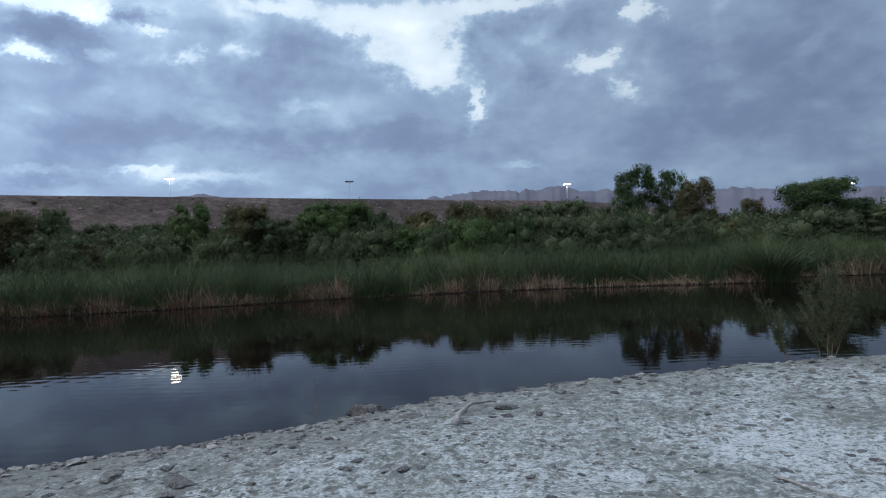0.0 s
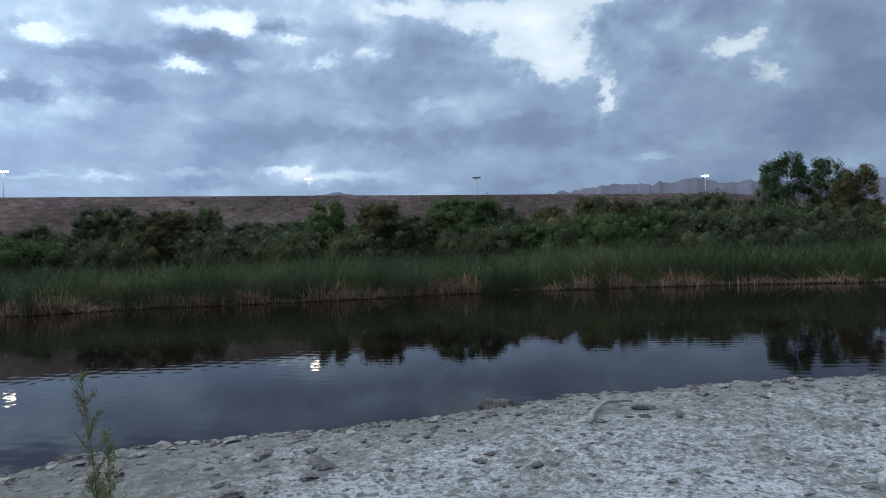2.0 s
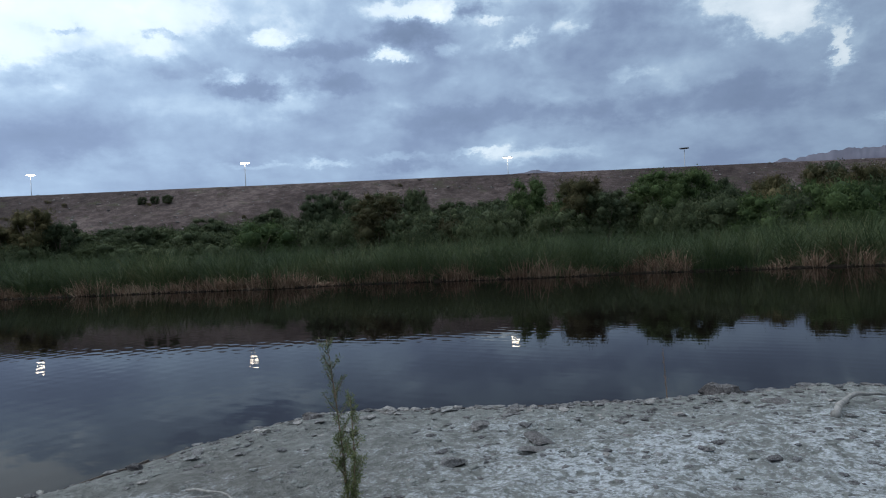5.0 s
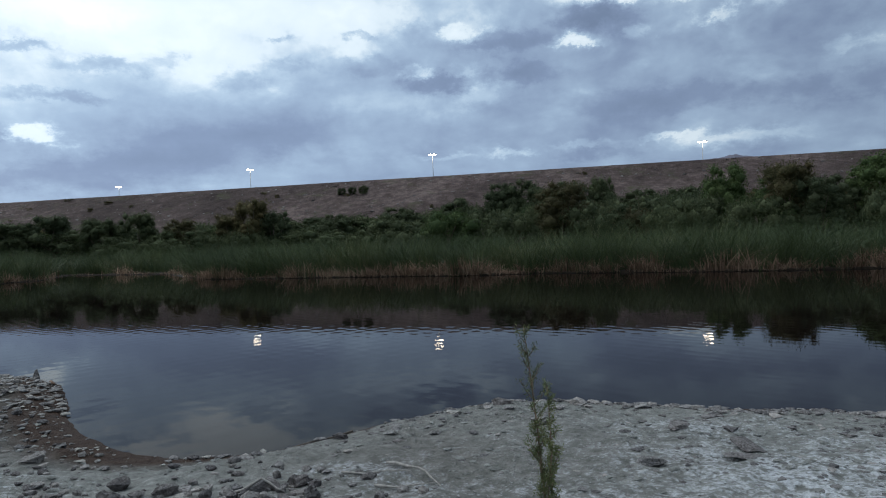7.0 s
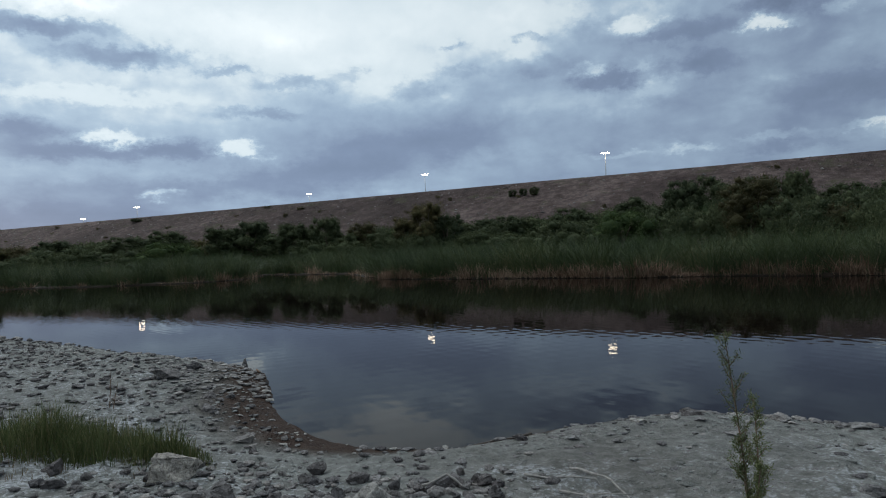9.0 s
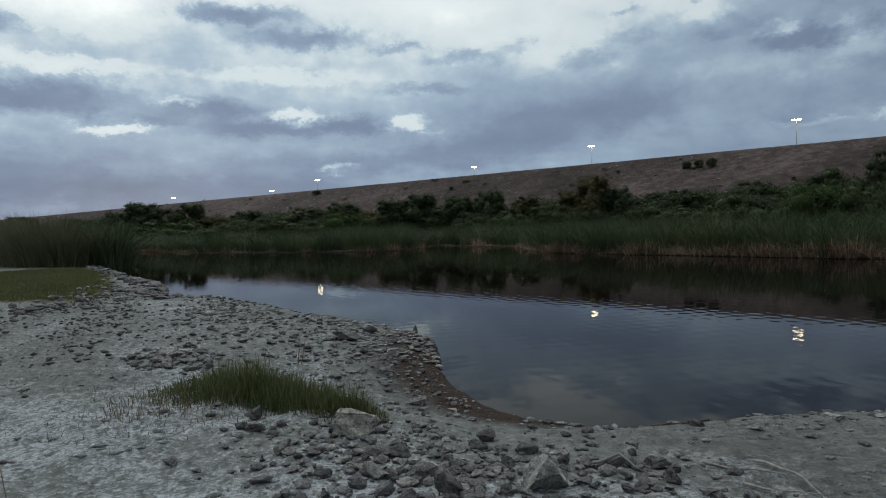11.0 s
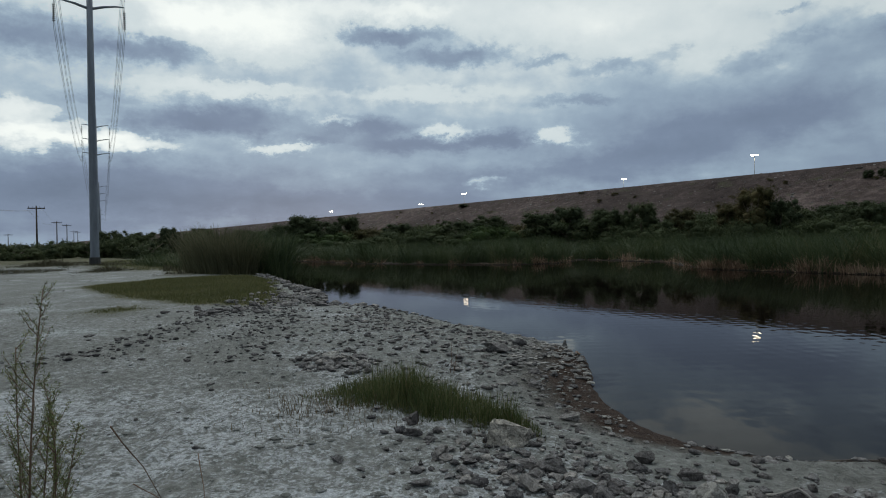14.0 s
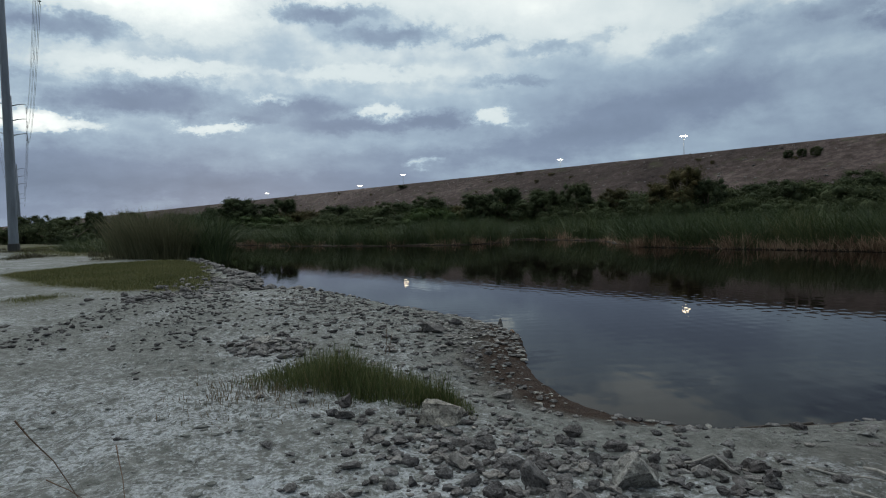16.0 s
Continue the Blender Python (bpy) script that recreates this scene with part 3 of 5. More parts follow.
MEADOW = [(-29.0, -14.6), (-26.0, -12.2), (-22.9, -10.1), (-21.2, -8.3), (-19.9, -7.0), (-19.1, -5.0), (-20.7, -4.4), (-25.0, -5.5), (-30.0, -6.8), (-36.3, -8.4), (-39.8, -10.3), (-39.0, -11.7), (-36.6, -13.7), (-32.3, -14.8)]


def meadow(x, y):
    d = shore_distance(x, y, MEADOW, True)
    return np.clip(0.55 - d / 0.9 + 0.5 * fbm(x, y, 0.6, 3, 61), 0, 1) * (shore_distance(x, y) > 0.5)


SWARD = [(-49.5, -17.2), (-50.5, -21.8), (-57, -27.5), (-73, -36), (-100, -46), (-90, -31), (-70, -24)]


def sward(x, y):
    return np.clip(0.45 - shore_distance(x, y, SWARD, True) / 2.5 + 0.7 * fbm(x, y, 0.3, 3, 67), 0, 1)


def build_ground_sheet():
    xs = stretch(-12.5, 5.5, 0.05, 4200, 4200)
    ys = stretch(-3.4, 10.6, 0.05, 4200, 4200)
    gx, gy = np.meshgrid(xs, ys)
    x, y = gx.ravel(), gy.ravel()
    z = ground_height(x, y)
    nx, ny = len(xs), len(ys)
    idx = np.arange(nx * ny).reshape(ny, nx)
    quads = np.stack([idx[:-1, :-1], idx[:-1, 1:], idx[1:, 1:], idx[1:, :-1]], -1).reshape(-1, 4)
    me = mesh_from("ground", np.stack([x, y, z], 1), quads, GROUND, True)
    d = shore_distance(x, y)
    ragged = 0.16 * fbm(x, y, 2.2, 3, 11)
    muddy = np.exp(-((x + 9.2) / 3.2) ** 4) * (y > 0.5) * (y < 3.2)
    sandy = np.exp(-((x + 5.9) / 1.6) ** 4) * (y > 1.0) * (y < 5.2)
    far_bank = shore_distance(x, y, FAR_SHORE, False) < shore_distance(x, y, NEAR_SHORE, False)
    # far side takes the mud tone to paint the undercut's shade; elsewhere real wet
    reach = 0.10 + 0.8 * muddy + 6.0 * far_bank
    wet = np.clip(1.7 - 1.3 * (d + ragged) / reach, 0, 1)
    sand = np.exp(-((x + 4.3) / 1.5) ** 2 - ((y - 3.9) / 1.5) ** 2)
    wet = np.maximum(wet, 0.38 * sand * np.clip(0.9 + 0.8 * fbm(x, y, 1.1, 3, 97), 0, 1))
    damp = np.clip(1.5 - (d + 1.5 * ragged) / (0.25 + 0.9 * np.maximum(sandy, muddy)), 0, 1)
    salt = 0.53 + 0.05 * np.clip((x + 4) / 5, -1, 1) - 0.04 * np.exp(-(((x + 6.0) / 2.2) ** 2 + ((y - 1.5) / 1.6) ** 2)) - 0.25 * np.exp(-((d - 0.3) / 0.5) ** 2) - 0.3 * np.exp(-(d / 1.3) ** 2) * np.clip((3.5 - x) / 3, 0.35, 1) - 0.20 * np.clip((-7 - x) / 4, 0, 1)
    salt -= 0.12 * np.exp(-(((x + 12) / 4.0) ** 2 + ((y - 0.5) / 1.6) ** 2))
    salt -= 0.55 * track(x, y) + 0.24 * np.exp(-(d / 2.2) ** 2) * np.clip((x + 5) / 3, 0, 1)
    salt -= 0.22 * np.exp(-(((x + 17.2) / 2.4) ** 2 + ((y + 4.9) / 1.1) ** 2))
    salt -= 0.35 * sand + 0.28 * np.exp(-(d / 1.6) ** 2 - ((x + 2.6) / 2.2) ** 2)
    far_side = (y > 20) | (np.hypot(x, y) > 85)
    salt = np.where(far_side, 0.1, salt)
    green = np.clip((np.hypot(x + 0, y) - 60) / 40 + 0.6 * fbm(x, y, 0.06, 3, 13), 0, 0.85)
    green = np.maximum(green, 0.9 * np.clip((-x - 38) / 6, 0, 1) * (y < -2) * (y > 0.384 * x) * np.clip(0.8 + 0.8 * fbm(x, y, 0.15, 3, 15), 0, 1))
    green = np.maximum(np.maximum(green, 0.9 * far_bank * (d > 0)), 0.85 * sward(x, y))
    for key, values in (("wet", wet), ("salt", salt - 0.5 * damp), ("green", np.maximum(green, 0.95 * np.clip(np.maximum(meadow(x, y) * 1.7, 0.8 * np.exp(-((x + 18.1) / 1.3) ** 2 - ((y + 8.2) / 0.7) ** 2)), 0, 1)))):
        me.attributes.new(key, "FLOAT", "POINT").data.foreach_set("value", np.asarray(values, np.float32))
    tagged(new("ground", me), "pale salt-crusted desert ground beside a dark pond", "ground", kind="structure")


def build_water_sheet():
    bm = bmesh.new()
    low, high = (-112, -36), (96, 48)
    vs = [bm.verts.new((px, py, 0.0)) for px, py in ((low[0], low[1]), (high[0], low[1]), (high[0], high[1]), (low[0], high[1]))]
    bm.faces.new(vs)
    me = bpy.data.meshes.new("water")
    bm.to_mesh(me)
    bm.free()
    me.materials.append(WATER)
    tagged(new("water", me), "still dark pond water mirroring the cloudy sky", "water", kind="structure")


def build_far_bank():
    """The low mud lip on which the reeds of the far bank stand."""
    p = np.array(FAR_SHORE[1:-1], float)
    seg = np.hypot(*np.diff(p, axis=0).T)
    at = np.concatenate([[0], np.cumsum(seg)])
    s = np.arange(0, at[-1], 0.35)
    x, y = np.interp(s, at, p[:, 0]), np.interp(s, at, p[:, 1])
    tx, ty = np.gradient(x), np.gradient(y)
    n = np.hypot(tx, ty)
    nx, ny = -ty / n, tx / n
    wander = 0.14 * fbm(x, y, 0.9, 3, 81)
    lip = 0.09 + 0.05 * fbm(x, y, 1.7, 3, 83)
    verts = []
    for out, up in ((-0.25, -0.4), (0.0, -0.02), (0.05, 0.7), (0.22, 0.9), (1.2, 1.0), (4.6, 1.05)):
        verts.append(np.stack([x + nx * (out + wander), y + ny * (out + wander), np.where(up > 0, lip * up, up)], 1))
    rows, count = len(verts), len(s)
    idx = np.arange(rows * count).reshape(rows, count)
    quads = np.stack([idx[:-1, :-1], idx[:-1, 1:], idx[1:, 1:], idx[1:, :-1]], -1).reshape(-1, 4)
    tagged(new("far_bank", mesh_from("far_bank", np.concatenate(verts), quads, BANK_MUD, True)), "low dark mud bank at the foot of the reeds", "bank", kind="structure")


build_ground_sheet()
build_water_sheet()
build_far_bank()


# ---------------------------------------------------------------- embankment and far country
DAM_TURN, DAM_NEAR, DAM_TOP, DAM_RUN, ROAD_OUT = 33.0, 101.0, 12.08, 29.0, 138.5
_a = radians(DAM_TURN)
DAM_OUT, DAM_ALONG = Vector((-math.sin(_a), math.cos(_a), 0)), Vector((-math.cos(_a), -math.sin(_a), 0))


def on_dam(along, out, z):
    p = DAM_OUT * out + DAM_ALONG * along
    return (p.x, p.y, z)


def dam_fall(along):
    """Share of its height that the embankment keeps: it falls away at its eastern end."""
    f = min(max((along + 165.0) / 80.0, 0.0), 1.0)
    return 0.60 + 0.40 * f * f * (3 - 2 * f)


def dam_height(x, y):
    """Height of the embankment's slope over a place, far below ground away from it."""
    out, along = DAM_OUT.x * x + DAM_OUT.y * y, DAM_ALONG.x * x + DAM_ALONG.y * y
    up = (out - DAM_NEAR + DAM_RUN) / DAM_RUN
    return -9.0 if up < 0 else (0.3 + (DAM_TOP - 0.3) * min(up, 1.0)) * dam_fall(along)


def build_embankment():
    ss = np.concatenate([np.arange(-420, 300, 4.0), np.arange(300, 2400, 20.0)])
    profile = [(DAM_NEAR - DAM_RUN, -0.3)] + [(DAM_NEAR - DAM_RUN + DAM_RUN * k / 24, 0.3 + (DAM_TOP - 0.3) * k / 24) for k in range(25)]
    profile += [(DAM_NEAR + 0.6, DAM_TOP + 0.05), (DAM_NEAR + 110, DAM_TOP - 0.1), (DAM_NEAR + 150, -0.3)]
    verts, faces, n = [], [], len(profile)
    for i, s in enumerate(ss):
        s_arr = np.full(n, s)
        k_arr = np.arange(n, dtype=float)
        rough = fbm(s_arr * 0.25, k_arr * 0.6, 1.0, 3, 21)
        for k, (o, z) in enumerate(profile):
            verts.append(on_dam(s, o, z * dam_fall(s) + (0.25 * float(rough[k]) if 0 < k < 24 else 0.06 * float(rough[k]) if k < 28 else 0)))
    for i in range(len(ss) - 1):
        for k in range(n - 1):
            a = i * n + k
            faces.append((a, a + n, a + n + 1, a + 1))
    me = mesh_from("embankment", verts, faces, SLOPE, True)
    tagged(new("embankment", me), "long level earth embankment with a brown rubble slope", "embankment", kind="structure")


def build_mountain(name, bearings, heights, distance, label, rugged=0.22):
    verts, faces = [], []
    steps = 420
    for i in range(steps + 1):
        f = i / steps
        b = bearings[0] + (bearings[-1] - bearings[0]) * f
        e = float(np.interp(b, sorted(bearings), [h for _, h in sorted(zip(bearings, heights))]))
        crag = rugged * noise.fractal(Vector((b * 1.1, distance * 0.01, 0)), 0.8, 2.0, 5)
        top = distance * math.tan(radians(max(e, 0.05)))
        peak = distance * math.tan(radians(abs(crag))) * math.copysign(min(1, e / 3), crag)
        for k, (back, part_up) in enumerate(((-500, -0.02), (-260, 0.45), (-120, 0.8), (0, 1.0), (300, 0.2))):
            d = distance + back + 60 * noise.noise(Vector((b * 0.7, k * 3.1, 1.0)))
            a = radians(b)
            spur = 0.10 * top * noise.fractal(Vector((b * 0.8 + 0.6 * k, k * 1.7, 4.0)), 0.9, 2.0, 4) if 0 < k < 3 else 0.0
            verts.append((-math.sin(a) * d, math.cos(a) * d, top * part_up + peak * max(part_up, 0) ** 4 + spur))
    for i in range(steps):
        for k in range(4):
            a = i * 5 + k
            faces.append((a, a + 5, a + 6, a + 1))
    me = mesh_from(name, verts, faces, MOUNTAIN, True)
    tagged(new(name, me), label, "mountain", kind="structure")


build_embankment()
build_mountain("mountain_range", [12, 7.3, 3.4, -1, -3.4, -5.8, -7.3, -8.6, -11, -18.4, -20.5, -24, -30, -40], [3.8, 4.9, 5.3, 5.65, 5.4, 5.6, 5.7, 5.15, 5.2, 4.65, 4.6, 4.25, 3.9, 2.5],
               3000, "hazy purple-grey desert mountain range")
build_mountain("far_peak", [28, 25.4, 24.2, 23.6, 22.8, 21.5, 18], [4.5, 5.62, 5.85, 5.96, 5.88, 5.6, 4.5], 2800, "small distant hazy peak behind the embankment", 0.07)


# ---------------------------------------------------------------- lamps, poles, wires
def street_lamp_meshes():
    v, f = tube([(0, 0, -9.2), (0, 0, 0), (0, 0, 6.2)], [0.13, 0.095, 0.07], 8)
    pole = mesh_from("pole", v, f, GALVANISED, True)
    v, f = tube([(0, 0, 6.0), (0.35, 0, 6.2), (0.7, 0, 6.25)], [0.05, 0.045, 0.04], 6)
    arm = mesh_from("arm", v, f, GALVANISED, True)
    shell, lens = bmesh.new(), bmesh.new()
    bmesh.ops.create_cube(shell, size=1.0, matrix=Matrix.Translation((0.58, 0, 6.36)) @ Matrix.Diagonal((1.1, 0.5, 0.14, 1)))
    bmesh.ops.bevel(shell, geom=shell.edges[:], offset=0.05, segments=2, affect="EDGES")
    # lens is oversized: the lamp's bloom is put into its shape
    bmesh.ops.create_uvsphere(lens, u_segments=12, v_segments=8, radius=0.5, matrix=Matrix.Translation((0.54, 0, 6.22)) @ Matrix.Diagonal((1.15, 0.55, 0.42, 1)))
    out = []
    for name, bm, mat in (("housing", shell, GALVANISED), ("lens", lens, GLOW), ("lens", lens, PORCELAIN)):
        me = bpy.data.meshes.new(name)
        bm.to_mesh(me)
        me.materials.append(mat)
        out.append(me)
    shell.free(), lens.free()
    return pole, arm, *out


LAMP_POLE, LAMP_ARM, LAMP_HOUSING, LAMP_LENS, LAMP_DARK = street_lamp_meshes()


def street_lamp(bearing, rise, lit=True, distance=None):
    b = radians(bearing)
    d = distance or ROAD_OUT / math.cos(radians(bearing - DAM_TURN))
    root = new("street_lamp")
    tagged(root, "lit double-headed street lamp on the embankment road" if lit else "unlit double-headed street lamp on the embankment road", "street lamp", "lamps along the embankment")
    top = 1.95 + d * math.tan(radians(rise))
    root.matrix_world = pose(-math.sin(b) * d, math.cos(b) * d, top - 5.3, 0, 0, bearing) @ Matrix.Scale(0.86, 4)
    part("pole", LAMP_POLE, root)
    for turn in (0, 180):
        arm = part("arm", LAMP_ARM, root)
        arm.matrix_basis = pose(0, 0, 0, 0, 0, turn)
        head = part("housing", LAMP_HOUSING, root)
        head.matrix_basis = pose(0, 0, 0, 0, 0, turn)
        part("lens", LAMP_LENS if lit else LAMP_DARK, head, "glowing white lens enlarged to the size of its bloom" if lit else "")


for b, e, d in ((25.57, 7.08, 142), (47.71, 7.38, 150), (62.99, 6.42, 186), (72.85, 5.08, 240), (86.23, 4.24, 262), (89.95, 3.40, 270), (97.61, 2.90, 340)):
    street_lamp(b, e, True, d)
street_lamp(11.2, 6.75, False)
street_lamp(-7.39, 5.78)
street_lamp(-28.4, 4.27, True, 247)


def steel_pole(bearing, distance, base_z, height, spread, levels, detailed):
    """A tapering steel transmission pole with curved arms and strings of insulators."""
    b = radians(bearing)
    root = new("transmission_pole")
    tagged(root, "tall tapered grey steel transmission pole with curved arms", "power pole", "steel poles of the power line")
    root.matrix_world = pose(-math.sin(b) * distance, math.cos(b) * distance, base_z, 0, 0, LINE_TURN)
    v, f = tube([(0, 0, -0.3), (0, 0, 0.9), (0, 0, height * 0.5), (0, 0, height)], [0.47, 0.455, 0.36, 0.24], 12)
    part("shaft", mesh_from("shaft", v, f, STEEL, True), root)
    v, f = tube([(0, 0, -0.3), (0, 0, 0.66), (0, 0, 0.72)], [0.56, 0.55, 0.5], 12)
    part("footing", mesh_from("footing", v, f, CONCRETE), root, "dark concrete footing")
    for z in levels:
        for s in (-1, 1):
            v, f = tube([(0, 0, z - 0.3), (s * spread * 0.4, 0, z + 0.1), (s * spread * 0.75, 0, z + 0.32), (s * spread, 0, z + 0.35)], [0.16, 0.13, 0.10, 0.07], 7)
            arm = part("arm", mesh_from("arm", v, f, STEEL, True), root)
            rings = [tube([(s * spread, 0, z + 0.3), (s * spread, 0, z - 2.3)], [0.03, 0.03], 5)]
            if detailed:
                for k in range(9):
                    zz = z - 0.25 - 0.21 * k
                    rings.append(tube([(s * spread, 0, zz), (s * spread, 0, zz - 0.05), (s * spread, 0, zz - 0.12)], [0.05, 0.19, 0.06], 9))
            v, f = joined(rings)
            part("insulator", mesh_from("insulator", v, f, PORCELAIN), arm, "dark ribbed insulator string")


LINE_TURN = 115.7
LINE = [(115.73, 81.0), (115.5, 205.0), (115.36, 400.0), (115.3, 640.0)]
LEVELS = (27.6, 31.4, 35.2)
for k, (b, d) in enumerate(LINE):
    steel_pole(b, d, 0.4, 37.5, 3.35, LEVELS, k < 2)


def wire_points(a, b, sag, n=14):
    a, b = Vector(a), Vector(b)
    return [a.lerp(b, k / n) - Vector((0, 0, sag * 4 * (k / n) * (1 - k / n))) for k in range(n + 1)]


def build_wires():
    side = Vector((math.cos(radians(LINE_TURN)), math.sin(radians(LINE_TURN)), 0))
    feet = [Vector((-math.sin(radians(b)) * d, math.cos(radians(b)) * d, 0.4)) for b, d in LINE]
    back = feet[0] + (feet[0] - feet[1]).normalized() * 190 + Vector((0, 0, 0))
    for z in LEVELS:
        for s in (-1, 1):
            for a, b in zip([feet[0], feet[1], feet[2]], [feet[1], feet[2], feet[3]]):
                off = side * (s * 3.35) + Vector((0, 0, z - 2.3))
                for gap in (-0.07, 0.07):
                    o = off + side * gap
                    v, f = tube(wire_points(a + o, b + o, 3.2), [0.019] * 15, 4, False)
                    tagged(new("power_cable", mesh_from("power_cable", v, f, WIRE)), "thin dark overhead power cable between steel poles", "cable", "overhead cables")


build_wires()


def wooden_pole(bearing, distance, base_z, height):
    b = radians(bearing)
    root = new("utility_pole")
    tagged(root, "dark wooden utility pole with a single crossarm", "utility pole", "wooden poles along the horizon")
    root.matrix_world = pose(-math.sin(b) * distance, math.cos(b) * distance, base_z, 0, 0, bearing)
    v, f = tube([(0, 0, -0.3), (0, 0, height)], [0.2, 0.13], 7)
    part("shaft", mesh_from("shaft", v, f, POLE_WOOD, True), root)
    bm = bmesh.new()
    bmesh.ops.create_cube(bm, size=1.0, matrix=Matrix.Translation((0, -0.18, height - 0.5)) @ Matrix.Diagonal((3.0, 0.14, 0.2, 1)))
    me = bpy.data.meshes.new("crossarm")
    bm.to_mesh(me), bm.free()
    me.materials.append(POLE_WOOD)
    part("crossarm", me, root)
    for x in (-1.35, -0.6, 0.6, 1.35):
        v, f = tube([(x, -0.18, height - 0.42), (x, -0.18, height - 0.15)], [0.06, 0.05], 6)
        part("insulator", mesh_from("insulator", v, f, PORCELAIN), root)


for b, d, top in ((119.47, 155, 3.28), (118.2, 250, 2.16), (117.55, 290, 1.95), (117.1, 400, 1.45), (116.85, 430, 1.4), (121.25, 330, 1.25)):
    wooden_pole(b, d, 1.0, d * math.tan(radians(top)) + 0.95)


def build_low_wires():
    """Sagging cables between the nearer wooden poles, and on past the end of the view."""
    tops = []
    for b, d, z in ((131.0, 88, 9.3), (119.47, 155, 9.9), (118.2, 250, 10.4)):
        tops.append(Vector((-math.sin(radians(b)) * d, math.cos(radians(b)) * d, z)))
    for a, b in zip(tops, tops[1:]):
        side = (b - a).cross(Vector((0, 0, 1))).normalized()
        for off in (-1.35, -0.6, 1.35):
            v, f = tube(wire_points(a + side * off, b + side * off, 1.1), [0.016] * 15, 4, False)
            tagged(new("power_cable", mesh_from("power_cable", v, f, WIRE)), "thin sagging cable between wooden utility poles", "cable", "cables of the wooden poles")


wooden_pole(131.0, 88, 0.8, 9.0)
build_low_wires()


# ---------------------------------------------------------------- reeds
rng = np.random.default_rng(4)


def along_line(line, count):
    """Random places along a polyline, with the outward normal to the left of its way."""
    p = np.array(line, float)
    seg = np.diff(p, axis=0)
    length = np.hypot(*seg.T)
    k = rng.choice(len(seg), count, p=length / length.sum())
    f = rng.random(count)
    normal = np.stack([-seg[:, 1], seg[:, 0]], 1) / length[:, None]
    spread = np.radians(np.where(rng.random(count) < 0.45, rng.uniform(-75, 75, count), 0))
    nx, ny = normal[k].T
    fan = np.stack([nx * np.cos(spread) - ny * np.sin(spread), nx * np.sin(spread) + ny * np.cos(spread)], 1)
    return p[k] + seg[k] * f[:, None], fan


def blades(base, height, width, lean, bend, mat, name, levels=3, way=None):
    """One mesh of many tapering curved blades; way: the directions in which they lean."""
    n = len(base)
    turn = rng.random(n) * 2 * math.pi
    go = rng.random(n) * 2 * math.pi if way is None else way
    side = np.stack([np.cos(turn), np.sin(turn), 0 * turn], 1)
    away = np.stack([np.cos(go), np.sin(go), 0 * go], 1)
    rows = []
    for k in range(levels):
        f = k / levels
        c = base + np.array([0, 0, 1.0]) * (height * f * (1 - 0.45 * bend * f))[:, None] + away * (height * (lean * f + bend * f * f))[:, None]
        w = width * (1.0 - 0.5 * f) * 0.5
        rows += [c - side * w[:, None], c + side * w[:, None]]
    tip = base + np.array([0, 0, 1.0]) * (height * (1 - 0.45 * bend))[:, None] + away * (height * (lean + bend))[:, None]
    verts = np.stack(rows + [tip], 1).reshape(-1, 3)
    per = 2 * levels + 1
    start = np.arange(n) * per
    faces = []
    for k in range(levels - 1):
        faces.append(np.stack([start + 2 * k, start + 2 * k + 1, start + 2 * k + 3, start + 2 * k + 2], 1))
    quads = np.concatenate(faces).tolist()
    tris = np.stack([start + 2 * levels - 2, start + 2 * levels - 1, start + 2 * levels], 1).tolist()
    return mesh_from(name, verts, quads + tris, mat)


def reed_bed(line, count, depth, height, sign, label):
    """Reeds in tussocks of some forty blades that spread from a common foot."""
    clumps = count // 40
    at, normal = along_line(line, clumps)
    back = depth * rng.random(clumps) ** 1.25
    edge = 0.5 * fbm(at[:, 0], at[:, 1], 0.5, 3, 31)
    foot = at + sign * normal * (back + 0.6 * edge + 0.3)[:, None]
    wide = shore_distance(foot[:, 0], foot[:, 1]) > (0.16 if sign > 0 else -1.2)
    foot, back, clumps = foot[wide], back[wide], int(wide.sum())
    tone = 1.03 + 0.27 * fbm(foot[:, 0], foot[:, 1], 0.26, 3, 33) + 0.09 * rng.standard_normal(clumps)
    tilt = rng.random(clumps) * 2 * math.pi
    k = np.repeat(np.arange(clumps), 40)
    n = len(k)
    out = rng.standard_normal((n, 2)) * 0.24
    xy = foot[k] + out
    h = height * tone[k] * (0.62 + 0.42 * rng.random(n) ** 0.7) * (0.84 + 0.16 * np.clip(back[k] / 2.0, 0, 1))
    way = np.arctan2(out[:, 1], out[:, 0]) + 0.5 * rng.standard_normal(n)
    way = np.where(rng.random(n) < 0.35, tilt[k], way)
    base = np.column_stack([xy, np.full(n, -0.05)])
    me = blades(base, np.clip(h, 0.8, None), 0.015 + 0.02 * rng.random(n), 0.05 + 0.22 * rng.random(n), 0.15 + 0.95 * rng.random(n) ** 1.5, REED, "reeds", 3, way)
    tagged(new("reeds", me), label, "reeds", kind="stuff")


